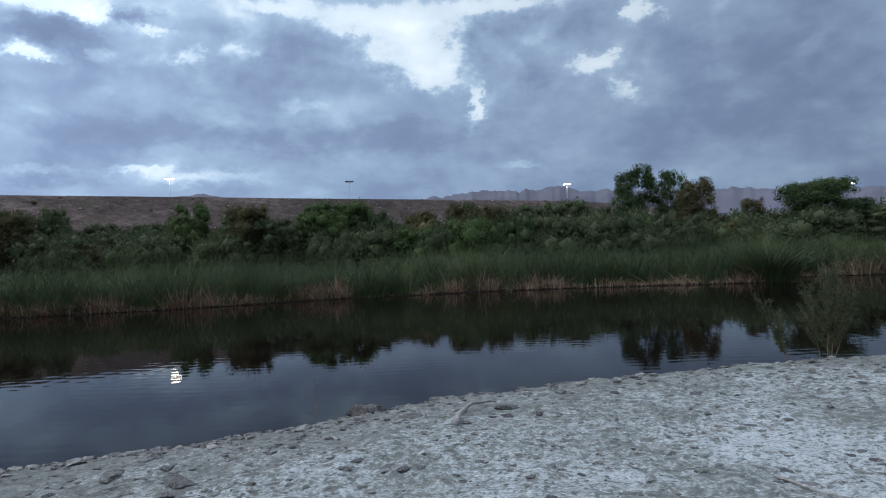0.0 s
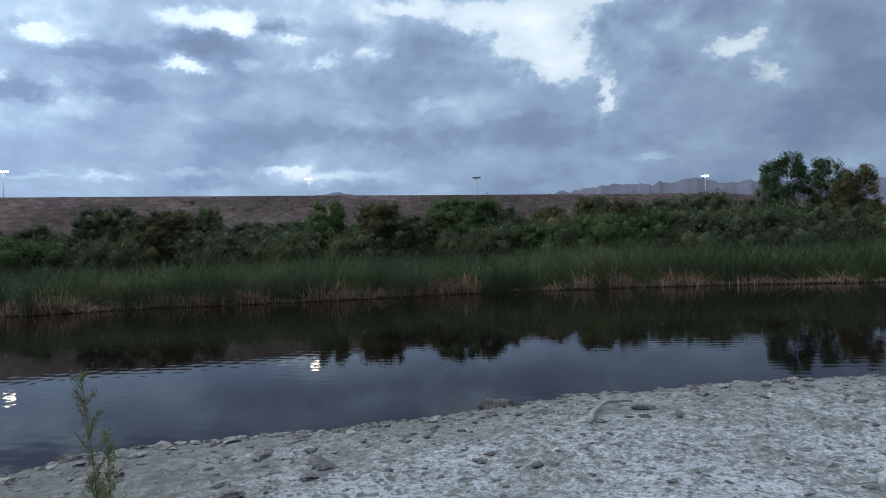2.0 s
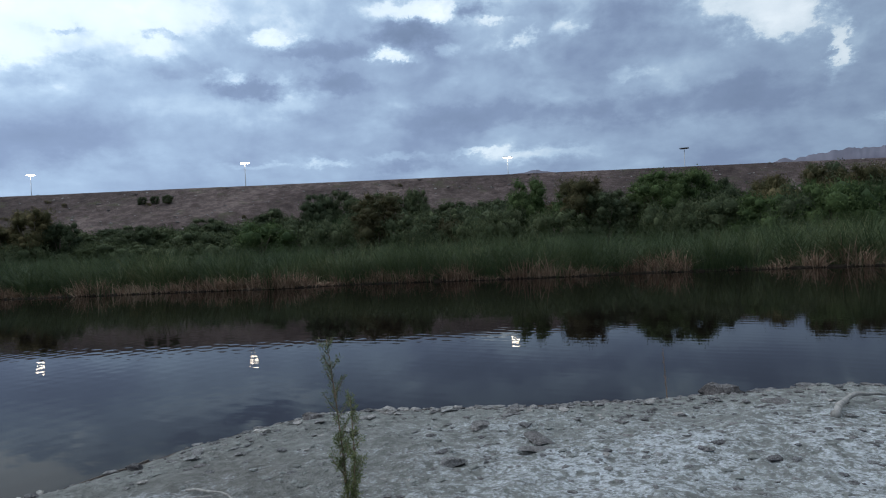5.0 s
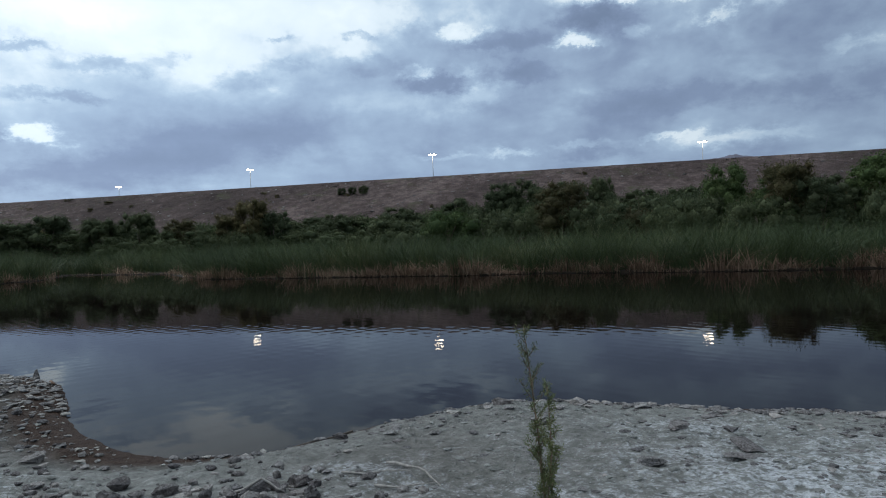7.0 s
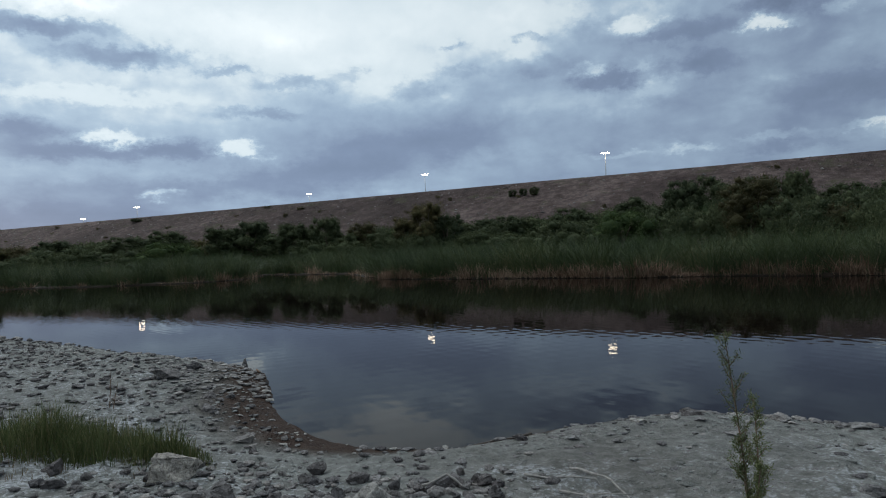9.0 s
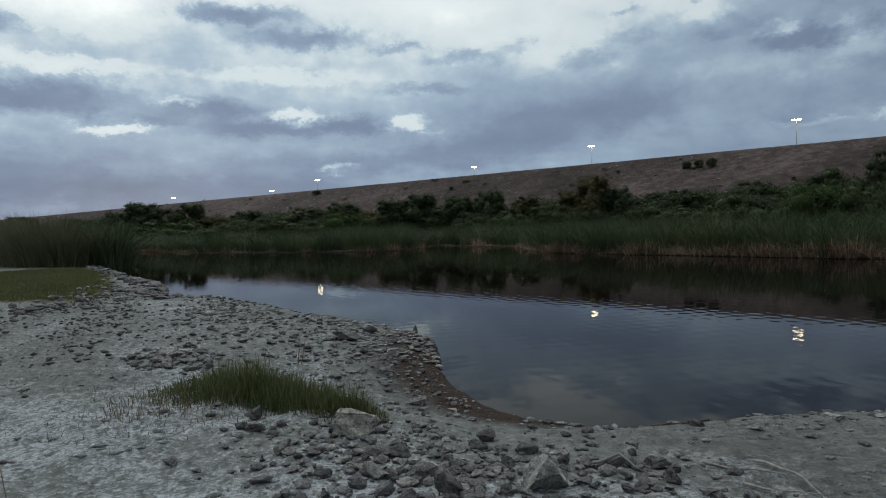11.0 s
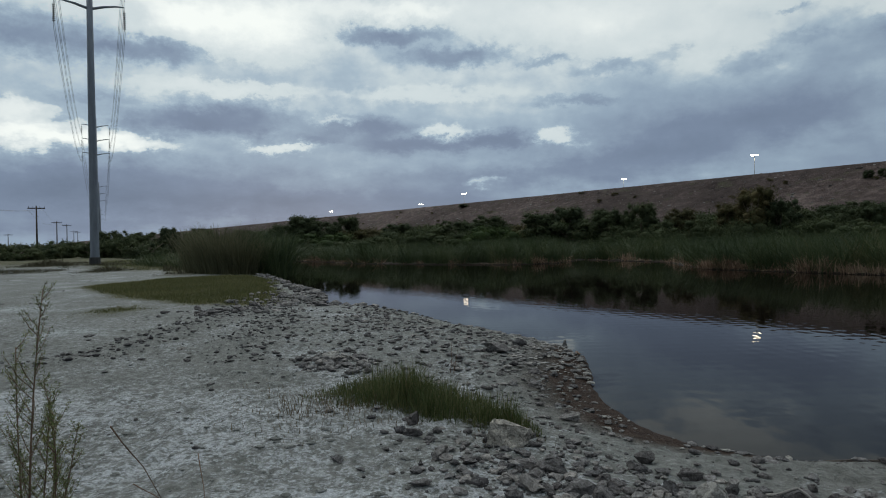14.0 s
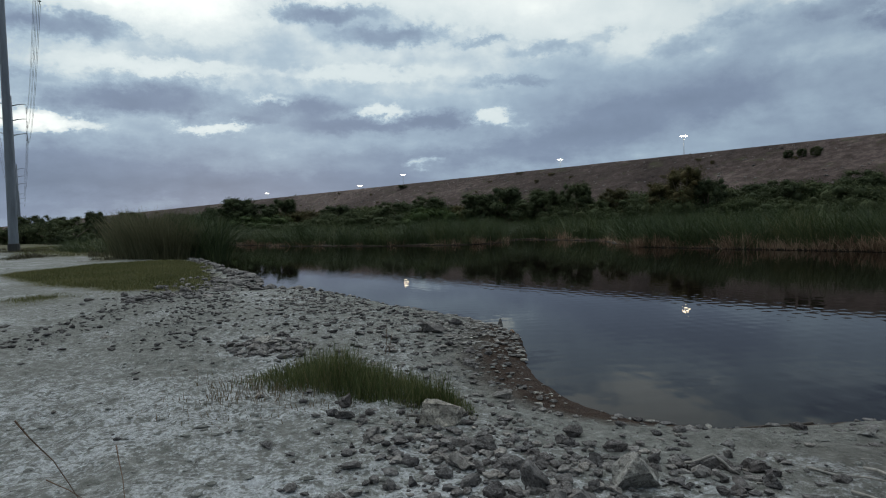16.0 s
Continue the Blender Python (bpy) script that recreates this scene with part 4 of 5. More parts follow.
def straw_fringe(line, count, sign):
    """Dead stalks at the water's edge: standing, bent and broken."""
    clumps = count // 14
    at, normal = along_line(line, clumps)
    edge = 0.5 * fbm(at[:, 0], at[:, 1], 0.5, 3, 31)
    foot = at + sign * normal * (0.12 * edge + 0.06 + 0.75 * rng.random(clumps) ** 1.4)[:, None]
    dry = shore_distance(foot[:, 0], foot[:, 1])
    keep = (dry > -0.08) & (dry < 1.0) & (fbm(foot[:, 0], foot[:, 1], 1.0, 2, 47) > -0.33)
    foot, clumps = foot[keep], int(keep.sum())
    tall = np.clip(0.85 + 1.25 * fbm(foot[:, 0], foot[:, 1], 0.5, 2, 41) + 0.35 * rng.standard_normal(clumps) * (rng.random(clumps) < 0.3), 0.25, 1.5)
    tall *= np.interp(foot[:, 0], [-45, -14, 2], [0.68, 0.92, 1.1])
    k = np.repeat(np.arange(clumps), 14)
    n = len(k)
    out = rng.standard_normal((n, 2)) * 0.16
    h = tall[k] * (0.35 + 0.75 * rng.random(n))
    base = np.column_stack([foot[k] + out, np.full(n, 0.02)])
    way = np.arctan2(out[:, 1], out[:, 0]) + 0.8 * rng.standard_normal(n)
    broken = rng.random(n) < 0.40
    lean = np.where(broken, 0.5 + 0.9 * rng.random(n), 0.03 + 0.17 * rng.random(n))
    me = blades(base, h, 0.026 + 0.034 * rng.random(n), lean, np.where(broken, 0.7 * rng.random(n), 0.75 * rng.random(n) ** 2), STRAW, "dry_reeds", 3, way)
    tagged(new("dry_reeds", me), "broken straw-coloured dead reed stalks along the waterline", "reeds", kind="stuff")


LEFT_REEDS = [(-41.6, -10.2), (-47.5, -13.0), (-53, -16.0)]
reed_bed(FAR_SHORE[8:], 84000, 8.0, 2.75, 1, "dense dark green cattail reeds along the far bank")
reed_bed(FAR_SHORE[:9], 26000, 8.0, 2.8, 1, "dense dark green cattail reeds around the far cove")
reed_bed([(-64, 8), (-72, 14), (-71, 19.5), (-63, 23)], 8000, 5.0, 2.7, 1, "dense dark green cattail reeds at the head of the cove")
reed_bed([(-52, -17.6), (-56, -20.6), (-61, -24.5), (-68, -29)], 7000, 6.0, 2.1, -1, "low dark green reeds behind the pale flat")
reed_bed(LEFT_REEDS, 10000, 3.6, 3.5, -1, "tall dark green reeds on the near spit")
reed_bed([(-52, -16), (-57, -18.4), (-64, -22), (-74, -27)], 8000, 5.0, 2.5, -1, "dark green reeds behind the near spit")
def arching_clump(x, y, count, spread, height, mat, label, lean=1.0):
    """A clump of reeds whose long leaves arch over on all sides."""
    out = rng.standard_normal((count, 2)) * spread
    base = np.column_stack([out + (x, y), np.full(count, 0.03)])
    way = np.arctan2(out[:, 1], out[:, 0]) + 0.5 * rng.standard_normal(count)
    me = blades(base, height * (0.6 + 0.5 * rng.random(count)), 0.02 + 0.02 * rng.random(count), lean * (0.15 + 0.35 * rng.random(count)), math.sqrt(lean) * (0.25 + 0.55 * rng.random(count)), mat, "reeds", 5, way)
    tagged(new("reeds", me), label, "reeds", kind="stuff")


arching_clump(15.4, 36.3, 1300, 0.4, 2.1, REED, "arching clump of green reeds leaning over the water")
for x, y, tall in ((-42.0, -11.4, 2.7), (-42.9, -12.6, 3.2), (-44.4, -13.4, 3.6), (-46.0, -14.6, 3.5)):
    arching_clump(x, y, 1500, 0.62, tall, REED_OLD, "grey-brown clump of old drooping reeds on the spit", 0.3)
straw_fringe(FAR_SHORE[8:], 25000, 1)
straw_fringe(FAR_SHORE[1:9], 3200, 1)


# ---------------------------------------------------------------- shrubs and trees
def crown_mesh(name, mat, seed, lobes, leaves, leaf, brush, tall, least):
    """A crown 1 m in half width and some metres tall: leafy clumps of uneven size under a coat of small leaf sprays."""
    r = np.random.default_rng(seed)
    cent, size = [], []
    for k in range(lobes):
        a, f = r.random() * 2 * math.pi, r.random() ** 0.85
        wide = math.sin(math.pi * (0.16 + 0.60 * f)) ** 0.6
        rad = (0.25 + 0.58 * r.random() ** 0.8) * wide
        size.append(least + 0.22 * r.random() ** 1.4)
        cent.append((rad * math.cos(a), rad * math.sin(a), tall * (0.16 + 0.84 * f) - size[-1]))
    cent, size = np.array(cent), np.array(size)
    ball = bmesh.new()
    bmesh.ops.create_icosphere(ball, subdivisions=1, radius=1.0)
    bv = np.array([v.co[:] for v in ball.verts])
    bf = np.array([[v.index for v in f.verts] for f in ball.faces])
    ball.free()
    core = (cent[:, None] + bv[None] * (size[:, None, None] * (0.7 if tall < 2.9 else 0.45) * (0.75 + 0.5 * r.random((lobes, len(bv), 1))))).reshape(-1, 3)
    core[:, 2] = np.maximum(core[:, 2], 0.02)
    core_faces = (bf[None] + (np.arange(lobes) * len(bv))[:, None, None]).reshape(-1, 3)
    k = r.choice(lobes, leaves, p=size ** 2 / (size ** 2).sum())
    d = r.standard_normal((leaves, 3))
    d /= np.linalg.norm(d, axis=1)[:, None]
    rad = size[k] * (0.55 + 0.55 * r.random(leaves)) * (1 + 0.4 * np.abs(r.standard_normal(leaves)) * brush)
    p = cent[k] + d * rad[:, None]
    p[:, 2] = np.maximum(p[:, 2], 0.03)
    up = d + np.array([0, 0, 0.3 + 0.5 * brush]) + 0.8 * r.standard_normal((leaves, 3))
    up /= np.linalg.norm(up, axis=1)[:, None]
    side = np.cross(up, r.standard_normal((leaves, 3)))
    side /= np.linalg.norm(side, axis=1)[:, None]
    ln = leaf * (0.6 + 0.8 * r.random(leaves))[:, None]
    wd = ln * (0.34 - 0.1 * brush)
    verts = np.stack([p - up * ln * 0.4 + side * wd, p + up * ln * 0.6, p - up * ln * 0.4 - side * wd], 1).reshape(-1, 3)
    faces = np.arange(leaves * 3).reshape(-1, 3) + len(core)
    return mesh_from(name, np.concatenate([core, verts]), np.concatenate([core_faces, faces]).tolist(), mat, True), cent


def plant_model(name, label, category, mat, seed, lobes, leaves, leaf, brush, tall, least):
    root = new(name)
    root["tall"] = tall
    crown, cent = crown_mesh("crown", mat, seed, lobes, leaves, leaf, brush, tall, least)
    part("crown", crown, root)
    limbs = [tube([(0, 0, -0.05), (0.03, 0, 0.25 * tall), (0.0, 0.04, 0.55 * tall)], [0.05, 0.04, 0.02], 5)]
    for c in cent[:7]:
        limbs.append(tube([(0, 0, 0.15), (c[0] * 0.45, c[1] * 0.45, c[2] * 0.6), tuple(c)], [0.03, 0.02, 0.008], 4))
    v, f = joined(limbs)
    part("trunk", mesh_from("trunk", v, f, BARK, True), root)
    return tagged(root, label, category)


MODELS = {
    "dark": [plant_model("shrub", "dense dark green shrub behind the reeds", "shrub", LEAF_DARK, s, 56, 8800, 0.062, 0.35, 2.6, 0.15) for s in (1, 2, 3, 4)],
    "olive": [plant_model("tamarisk", "olive-brown feathery tamarisk shrub", "shrub", LEAF_OLIVE, s, 56, 8800, 0.06, 0.6, 2.6, 0.14) for s in (5, 6, 7)],
    "green": [plant_model("willow", "bright green bushy willow", "shrub", LEAF_GREEN, s, 56, 8800, 0.062, 0.25, 2.8, 0.16) for s in (8, 9)],
    "tree": [plant_model("cottonwood_tree", "tall leafy green cottonwood tree", "tree", LEAF_TREE, s, 95, 22000, 0.05, 0.2, 3.9, 0.13) for s in (11, 12, 13)],
    "thicket": [plant_model("shrub", "dense dark green shrub in the thicket behind the reeds", "shrub", LEAF_DARK, s, 50, 6200, 0.06, 0.45, 1.0, 0.10) for s in (21, 22, 23)],
    "thicket_olive": [plant_model("tamarisk", "olive tamarisk in the thicket behind the reeds", "shrub", LEAF_OLIVE, s, 50, 6200, 0.06, 0.6, 1.0, 0.10) for s in (24, 25)],
    "thicket_green": [plant_model("willow", "leafy green willow in the thicket behind the reeds", "shrub", LEAF_GREEN, s, 50, 6200, 0.06, 0.45, 1.0, 0.10) for s in (26, 27)],
    "olive_tree": [plant_model("tamarisk_tree", "olive-brown tamarisk tree above the thicket", "tree", LEAF_OLIVE, s, 80, 17000, 0.05, 0.3, 4.2, 0.13) for s in (31, 32)],
    "low": [plant_model("shrub", "small dark shrub on the rubble slope", "shrub", LEAF_OLIVE, s, 10, 500, 0.16, 0.3, 1.2, 0.2) for s in (14, 15)],
    "far": [plant_model("shrub", "dark desert shrub on the horizon", "shrub", LEAF_DARK, s, 24, 1500, 0.10, 0.3, 1.0, 0.14) for s in (17, 18)],
}
pick = random.Random(7)


def plant(kind, bearing, distance, rise, half_width, base=None):
    """A shrub whose top stands at that elevation angle as seen from the path."""
    model = pick.choice(MODELS[kind])
    b = radians(bearing)
    toe = (DAM_NEAR - DAM_RUN + 5.0) / max(math.cos(b - radians(DAM_TURN)), 0.05)
    if base is None and toe < distance < toe + 18:
        half_width, distance = half_width * toe / distance, toe
    x, y = -math.sin(b) * distance, math.cos(b) * distance
    foot = max(height_at(x, y), dam_height(x, y) - 0.1) if base is None else base
    tall = max(1.95 + distance * math.tan(radians(rise)) - foot, 0.6)
    ob = copy_thing(model, pose(x, y, foot, 0, 0, pick.random() * 360))
    ob.scale = (half_width, half_width, tall / (1.02 * model["tall"]))
    return ob


# kind, bearing, distance, elevation of the top, half width
EAST_SHRUBS = [
    ("olive", 37.0, 66, 4.7, 3.1), ("dark", 33.7, 87, 5.1, 1.8), ("green", 24.1, 65, 5.65, 2.1), ("olive", 19.6, 59, 5.2, 2.4),
    ("dark", 17.6, 58, 4.1, 2.2), ("green", 13.6, 60, 5.6, 2.8), ("green", 11.0, 61, 5.4, 2.4), ("dark", 9.0, 62, 4.5, 2.2),
    ("olive", 5.4, 65, 4.3, 2), ("olive", 1.6, 62, 4.9, 2.5), ("olive", -0.9, 62, 4.5, 2.2), ("dark", -3.6, 65, 4.4, 2.8),
    ("dark", -7.2, 68, 4.7, 3), ("dark", -10.0, 68, 4.0, 2.5), ("dark", 1.4, 66, 5.1, 2.2), ("tree", -13.3, 80, 7.2, 2.9),
    ("tree", -15.7, 80, 6.65, 2.1), ("olive_tree", -17.8, 66, 5.8, 2.0), ("olive_tree", -16.9, 66, 4.9, 1.6), ("tree", -11.9, 79, 5.9, 1.6),
    ("olive_tree", -21.7, 66, 3.9, 1.4),
]
MIDDLE_SHRUBS = [
    ("tree", -27.0, 60, 5.1, 2.3), ("tree", -24.9, 61, 4.9, 1.9), ("tree", -28.6, 60, 3.4, 1.7), ("tree", -26.0, 60, 4.3, 2.2), ("dark", -31, 60, 2.9, 3),
    ("dark", -35, 60, 3.4, 3), ("dark", 42.1, 84, 5.0, 2.7), ("dark", 39.9, 83, 5.2, 2.8), ("dark", 36.2, 84, 4.9, 2.8),
    ("dark", 37.8, 83, 4.4, 3.1), ("dark", 33.6, 84, 3.8, 2.2), ("dark", 30.5, 78, 3.8, 2.8), ("dark", 27.4, 77, 3.8, 2.8),
    ("green", 20.5, 62, 4.4, 2), ("dark", 45.8, 90, 3.8, 2.9), ("dark", 51, 79, 3.2, 2.6), ("dark", 57.7, 84, 2.5, 2.6),
    ("olive", 63.2, 79, 4.15, 2.5), ("dark", 61.4, 79, 3.2, 2.2),
]
WEST_SHRUBS = [
    ("olive", 64.8, 80, 3.0, 2.2), ("dark", 56.2, 79, 2.8, 2.3), ("dark", 71.7, 85, 3.25, 2.2), ("dark", 74.2, 86, 2.85, 2.5),
    ("olive", 68.6, 83, 2.6, 2.2), ("dark", 77.7, 90, 3.1, 2.7), ("dark", 80.0, 90, 2.6, 2.9), ("dark", 84.3, 94, 2.5, 2.9),
    ("dark", 87.2, 96, 2.1, 2.7), ("dark", 92.1, 103, 1.9, 2.7), ("dark", 99.8, 112, 2.7, 3.6), ("dark", 96.4, 112, 2.6, 2.5),
    ("dark", 98.2, 110, 2.2, 2.9), ("dark", 101.6, 112, 2.0, 2.7), ("dark", 104.8, 123, 1.5, 3.6), ("dark", 108.2, 134, 1.7, 3.6),
    ("dark", 110.4, 134, 1.8, 2.1), ("dark", 112.4, 146, 1.4, 3.9), ("dark", 114.5, 168, 1.55, 3.9),
]
for row in EAST_SHRUBS + MIDDLE_SHRUBS + WEST_SHRUBS:
    plant(*row)
LOW_B = [-40, -30, -20, -10, 0, 10, 20, 30, 40, 46, 50, 60, 70, 80, 90, 100, 110, 120, 130]
LOW_E = [3.2, 3.3, 3.4, 3.9, 4.1, 4.0, 3.7, 3.5, 3.7, 3.4, 2.9, 2.5, 2.5, 2.4, 2.0, 1.8, 1.4, 0.9, 0.7]
LOW_D = [62, 62, 60, 58, 58, 58, 60, 66, 72, 76, 76, 78, 86, 92, 98, 106, 118, 134, 150]
for row, count, near, drop in ((0, 46, 0.93, 1.0), (1, 60, 1.04, 0.5), (2, 22, 1.2, 0.4)):
    for k in range(count):
        b = -38 + 141 * (k + pick.random()) / count
        d = float(np.interp(b, LOW_B, LOW_D)) * (near + 0.10 * pick.random())
        e = float(np.interp(b, LOW_B, LOW_E)) - drop * (0.4 + 0.8 * pick.random())
        plant(pick.choice(["thicket", "thicket", "thicket", "thicket_olive", "thicket_green"]), b, d, e, (2.7 + 1.6 * pick.random()) * d / 58)
for k in range(34):
    b = 103 + 26 * (k + pick.random()) / 34
    d = 120 + 90 * pick.random()
    plant("far", b, d, float(np.interp(b, [103, 112, 118, 129], [1.1, 1.2, 0.75, 0.5])) * (0.6 + 0.6 * pick.random()), 3 + 2.5 * pick.random())
for b, e, w in ((55.6, 4.85, 1.0), (54.7, 4.9, 0.9), (53.75, 5.0, 1.1)):
    plant("dark", b, 94.4 / math.cos(radians(b - DAM_TURN)), e, 0.77 * w)
plant("dark", 86.3, 97.9 / math.cos(radians(86.3 - DAM_TURN)), 3.4, 1.6)
for k in range(90):
    up = pick.random()
    along = -60 + 420 * pick.random() ** 1.3
    x, y, z = on_dam(along, DAM_NEAR - DAM_RUN + DAM_RUN * up, 0.3 + (DAM_TOP - 0.3) * up)
    d = math.hypot(x, y)
    plant("low", math.degrees(math.atan2(-x, y)), d, math.degrees(math.atan2(z + 0.25 + 0.5 * pick.random() ** 2 - 1.95, d)), 0.4 + 0.6 * pick.random() ** 2, z - 0.1)
for row in MODELS.values():
    for model in row:
        for ob in (*model.children_recursive, model):
            bpy.data.objects.remove(ob)


# ---------------------------------------------------------------- rocks
def rock_mesh(name, seed, sub, mat, flat=0.62):
    """A worn stone about 1 m wide with flattened faces."""
    r = random.Random(seed)
    bm = bmesh.new()
    bmesh.ops.create_icosphere(bm, subdivisions=sub, radius=0.5)
    cuts = []
    for _ in range(13):
        n = Vector((r.gauss(0, 1), r.gauss(0, 1), r.gauss(0, 1))).normalized()
        cuts.append((n, 0.20 + 0.20 * r.random()))
    for v in bm.verts:
        for n, c in cuts:
            over = v.co.dot(n) - c
            if over > 0:
                v.co -= n * over
        q = v.co * 5.0 + Vector((seed * 3.1, 0, 0))
        v.co *= 1.25 + 0.24 * noise.noise(q) + 0.14 * noise.noise(q * 2.3) + 0.07 * noise.noise(q * 5.1)
        v.co.x *= 1.15
        v.co.y *= 0.85
        v.co.z *= flat
    me = bpy.data.meshes.new(name)
    bm.to_mesh(me)
    bm.free()
    me.materials.append(mat)
    return me


ROCKS = {key: [rock_mesh("rock", 10 * n + k, 3, mat, 0.5 + 0.08 * k) for k in range(5)] for n, (key, mat) in enumerate((("grey", ROCK), ("pale", PALE_ROCK), ("dark", DARK_ROCK)))}
ROCK_WORDS = {"grey": "weathered grey rock half sunk in the salt crust", "pale": "pale salt-dusted rock at the water's edge", "dark": "dark brown rock lying on the shore"}
chance = random.Random(21)


def rock(x, y, size, tone, tall=1.0, group="rocks along the shore", sink=0.3, label="", shape=None):
    me = chance.choice(ROCKS[tone]) if shape is None else ROCKS[tone][shape]
    ob = new("rock", me)
    lean = 14 if sink < 0.3 else 5
    z = height_at(x, y) + size * 0.28 * tall * (1 - 2 * sink)
    ob.matrix_world = pose(x, y, z, chance.uniform(-1, 1) * lean, chance.uniform(-1, 1) * lean, chance.uniform(0, 360)) @ Matrix.Diagonal((size, size * chance.uniform(0.8, 1.1), size * tall * chance.uniform(0.8, 1.15), 1))
    return tagged(ob, label or ROCK_WORDS[tone], "rock", group)


# x, y, width
INLAND = [(-6.61, -0.3, 0.2), (-6.24, -0.4, 0.17), (-6.07, -0.29, 0.15), (-6.04, -0.16, 0.13), (-5.27, 0.75, 0.24), (-5.39, 0.53, 0.16), (-5.47, -0.08, 0.17), (-4.96, 0.15, 0.15), (-4.62, 0.16, 0.12),
          (-5.01, 0.37, 0.16), (-4.88, 0.52, 0.19), (-4.54, 0.52, 0.15), (-4.75, 0.82, 0.22), (-4.35, 0.63, 0.18), (-4.39, 0.91, 0.26), (-4.9, 1.01, 0.13), (-5.26, 0.95, 0.1), (-4.08, 0.94, 0.24),
          (-4.26, 0.03, 0.07), (-5.38, -0.23, 0.08), (-4.07, 1.09, 0.22), (-4.01, 1.26, 0.16), (-4.78, 1.02, 0.13)]
COVE = [(-5.8, 1.61, 0.2), (-5.19, 1.73, 0.17), (-4.85, 1.89, 0.12), (-5.4, 1.39, 0.13), (-5.07, 1.06, 0.15), (-4.74, 1.42, 0.17), (-4.54, 2.09, 0.21), (-4.53, 2.23, 0.2), (-4.51, 2.42, 0.16),
        (-4.15, 2.31, 0.15), (-4.15, 2.12, 0.15), (-4.3, 2.07, 0.11), (-4.82, 2.43, 0.08), (-4.36, 2.46, 0.14)]
POINT = [(-10.52, 0.95, 0.4), (-9.37, 1.32, 0.22), (-8.67, 1.18, 0.2), (-8.59, 0.92, 0.16), (-7.15, 1.29, 0.2), (-11.4, 1.44, 0.27), (-10.22, -1.64, 0.2), (-10.38, -1.55, 0.18), (-9.88, -1.71, 0.22),
         (-10.04, -1.34, 0.21), (-9.74, -1.38, 0.19), (-9.92, -1.54, 0.24)]
SHORE = [(-1.5, 8.05, 0.46), (-1.12, 8.25, 0.22), (-2.65, 7.45, 0.34), (-2.36, 7.55, 0.2), (-2.15, 7.65, 0.2), (-0.85, 7.45, 0.32), (-0.62, 8.5, 0.25), (-1.66, 6.75, 0.25), (-1.17, 5.35, 0.14),
         (-0.55, 5.3, 0.13), (-1.85, 5.05, 0.1), (-2.1, 6.45, 0.17), (-1.9, 6.7, 0.17), (0.25, 7.4, 0.3), (2.38, 7.8, 0.2), (2.1, 6.3, 0.17), (0.48, 9.0, 0.38), (1.05, 9.1, 0.2), (2.15, 9.6, 0.24),
         (-2.41, 5.05, 0.32), (0.2, 7.0, 0.22), (1.26, 6.65, 0.1), (-0.14, 6.2, 0.1), (3.2, 7.25, 0.13), (1.74, 5.2, 0.08)]
BEND = [(-5.3, 5.45, 0.24), (-5.05, 5.65, 0.14), (-4.7, 6.05, 0.27), (-4.1, 6.4, 0.27), (-3.45, 6.75, 0.27), (-5.4, 4.85, 0.22), (-5.5, 4.1, 0.2), (-5.0, 4.2, 0.15), (-4.29, 4.95, 0.12), (-2.87, 4.4, 0.24),
        (-3.25, 5.6, 0.26), (-2.53, 5.3, 0.3), (-5.55, 3.85, 0.12), (-5.3, 3.9, 0.18)]
for x, y, w in INLAND:
    rock(x, y, 0.86 * w, chance.choice(["grey", "grey", "dark"]), 1.05, "rocks piled by the grass", 0.2)
for x, y, w in COVE:
    rock(x, y, 0.86 * w, chance.choice(["grey", "grey", "dark"]), 1.05, "rocks by the cove", 0.2)
for x, y, w in POINT:
    rock(x, y, w, chance.choice(["grey", "dark", "pale"]), 0.8, "rocks on the gravel point", 0.25)
for x, y, w in SHORE:
    rock(x, y, 0.82 * w, chance.choice(["grey", "dark", "dark"]), 0.75 if w > 0.4 else 0.42, "rocks along the shore", 0.46)
for x, y, w in BEND:
    rock(x, y, 0.85 * w, chance.choice(["grey", "pale", "grey", "dark"]), 0.55, "rocks along the shore", 0.32)
big = rock(-6.1, 0.52, 0.46, "pale", 0.85, "rocks piled by the grass", 0.12, "large pale wedge-shaped rock at the end of the grass tuft", 0)
big.data = rock_mesh("rock", 77, 4, BOULDER, 0.62)
for vert in big.data.vertices:
    vert.co.z = min(vert.co.z, 0.20 + 0.08 * noise.noise(vert.co * 4)) * (1.0 - 0.5 * vert.co.x) - 0.12 * vert.co.x
big.matrix_world = pose(-6.12, 0.54, height_at(-6.12, 0.54) + 0.09, 0, -4, 66) @ Matrix.Diagonal((0.52, 0.42, 0.52, 1))
chalk = rock(-4.3, 1.5, 0.31, "pale", 1.1, "rocks by the cove", 0.2, "rounded brown rock with a white salt-crusted top")
spike = rock(-12.45, 2.38, 0.24, "grey", 2.0, "rocks on the gravel point", 0.1, "pointed grey rock standing at the tip of the point")
spike.data = spike.data.copy()
low, high = min(v.co.z for v in spike.data.vertices), max(v.co.z for v in spike.data.vertices)
for vert in spike.data.vertices:
    lift = (vert.co.z - low) / (high - low)
    vert.co.x, vert.co.y = vert.co.x * (1.2 - 0.95 * lift), vert.co.y * (1.2 - 0.95 * lift)



def stone_mesh(seed, sub=1):
    me = rock_mesh("stone", seed, sub, ROCK)
    v = np.empty(len(me.vertices) * 3)
    me.vertices.foreach_get("co", v)
    f = np.empty(len(me.polygons) * 3, np.int32)
    me.polygons.foreach_get("vertices", f)
    bpy.data.meshes.remove(me)
    return v.reshape(-1, 3), f.reshape(-1, 3)


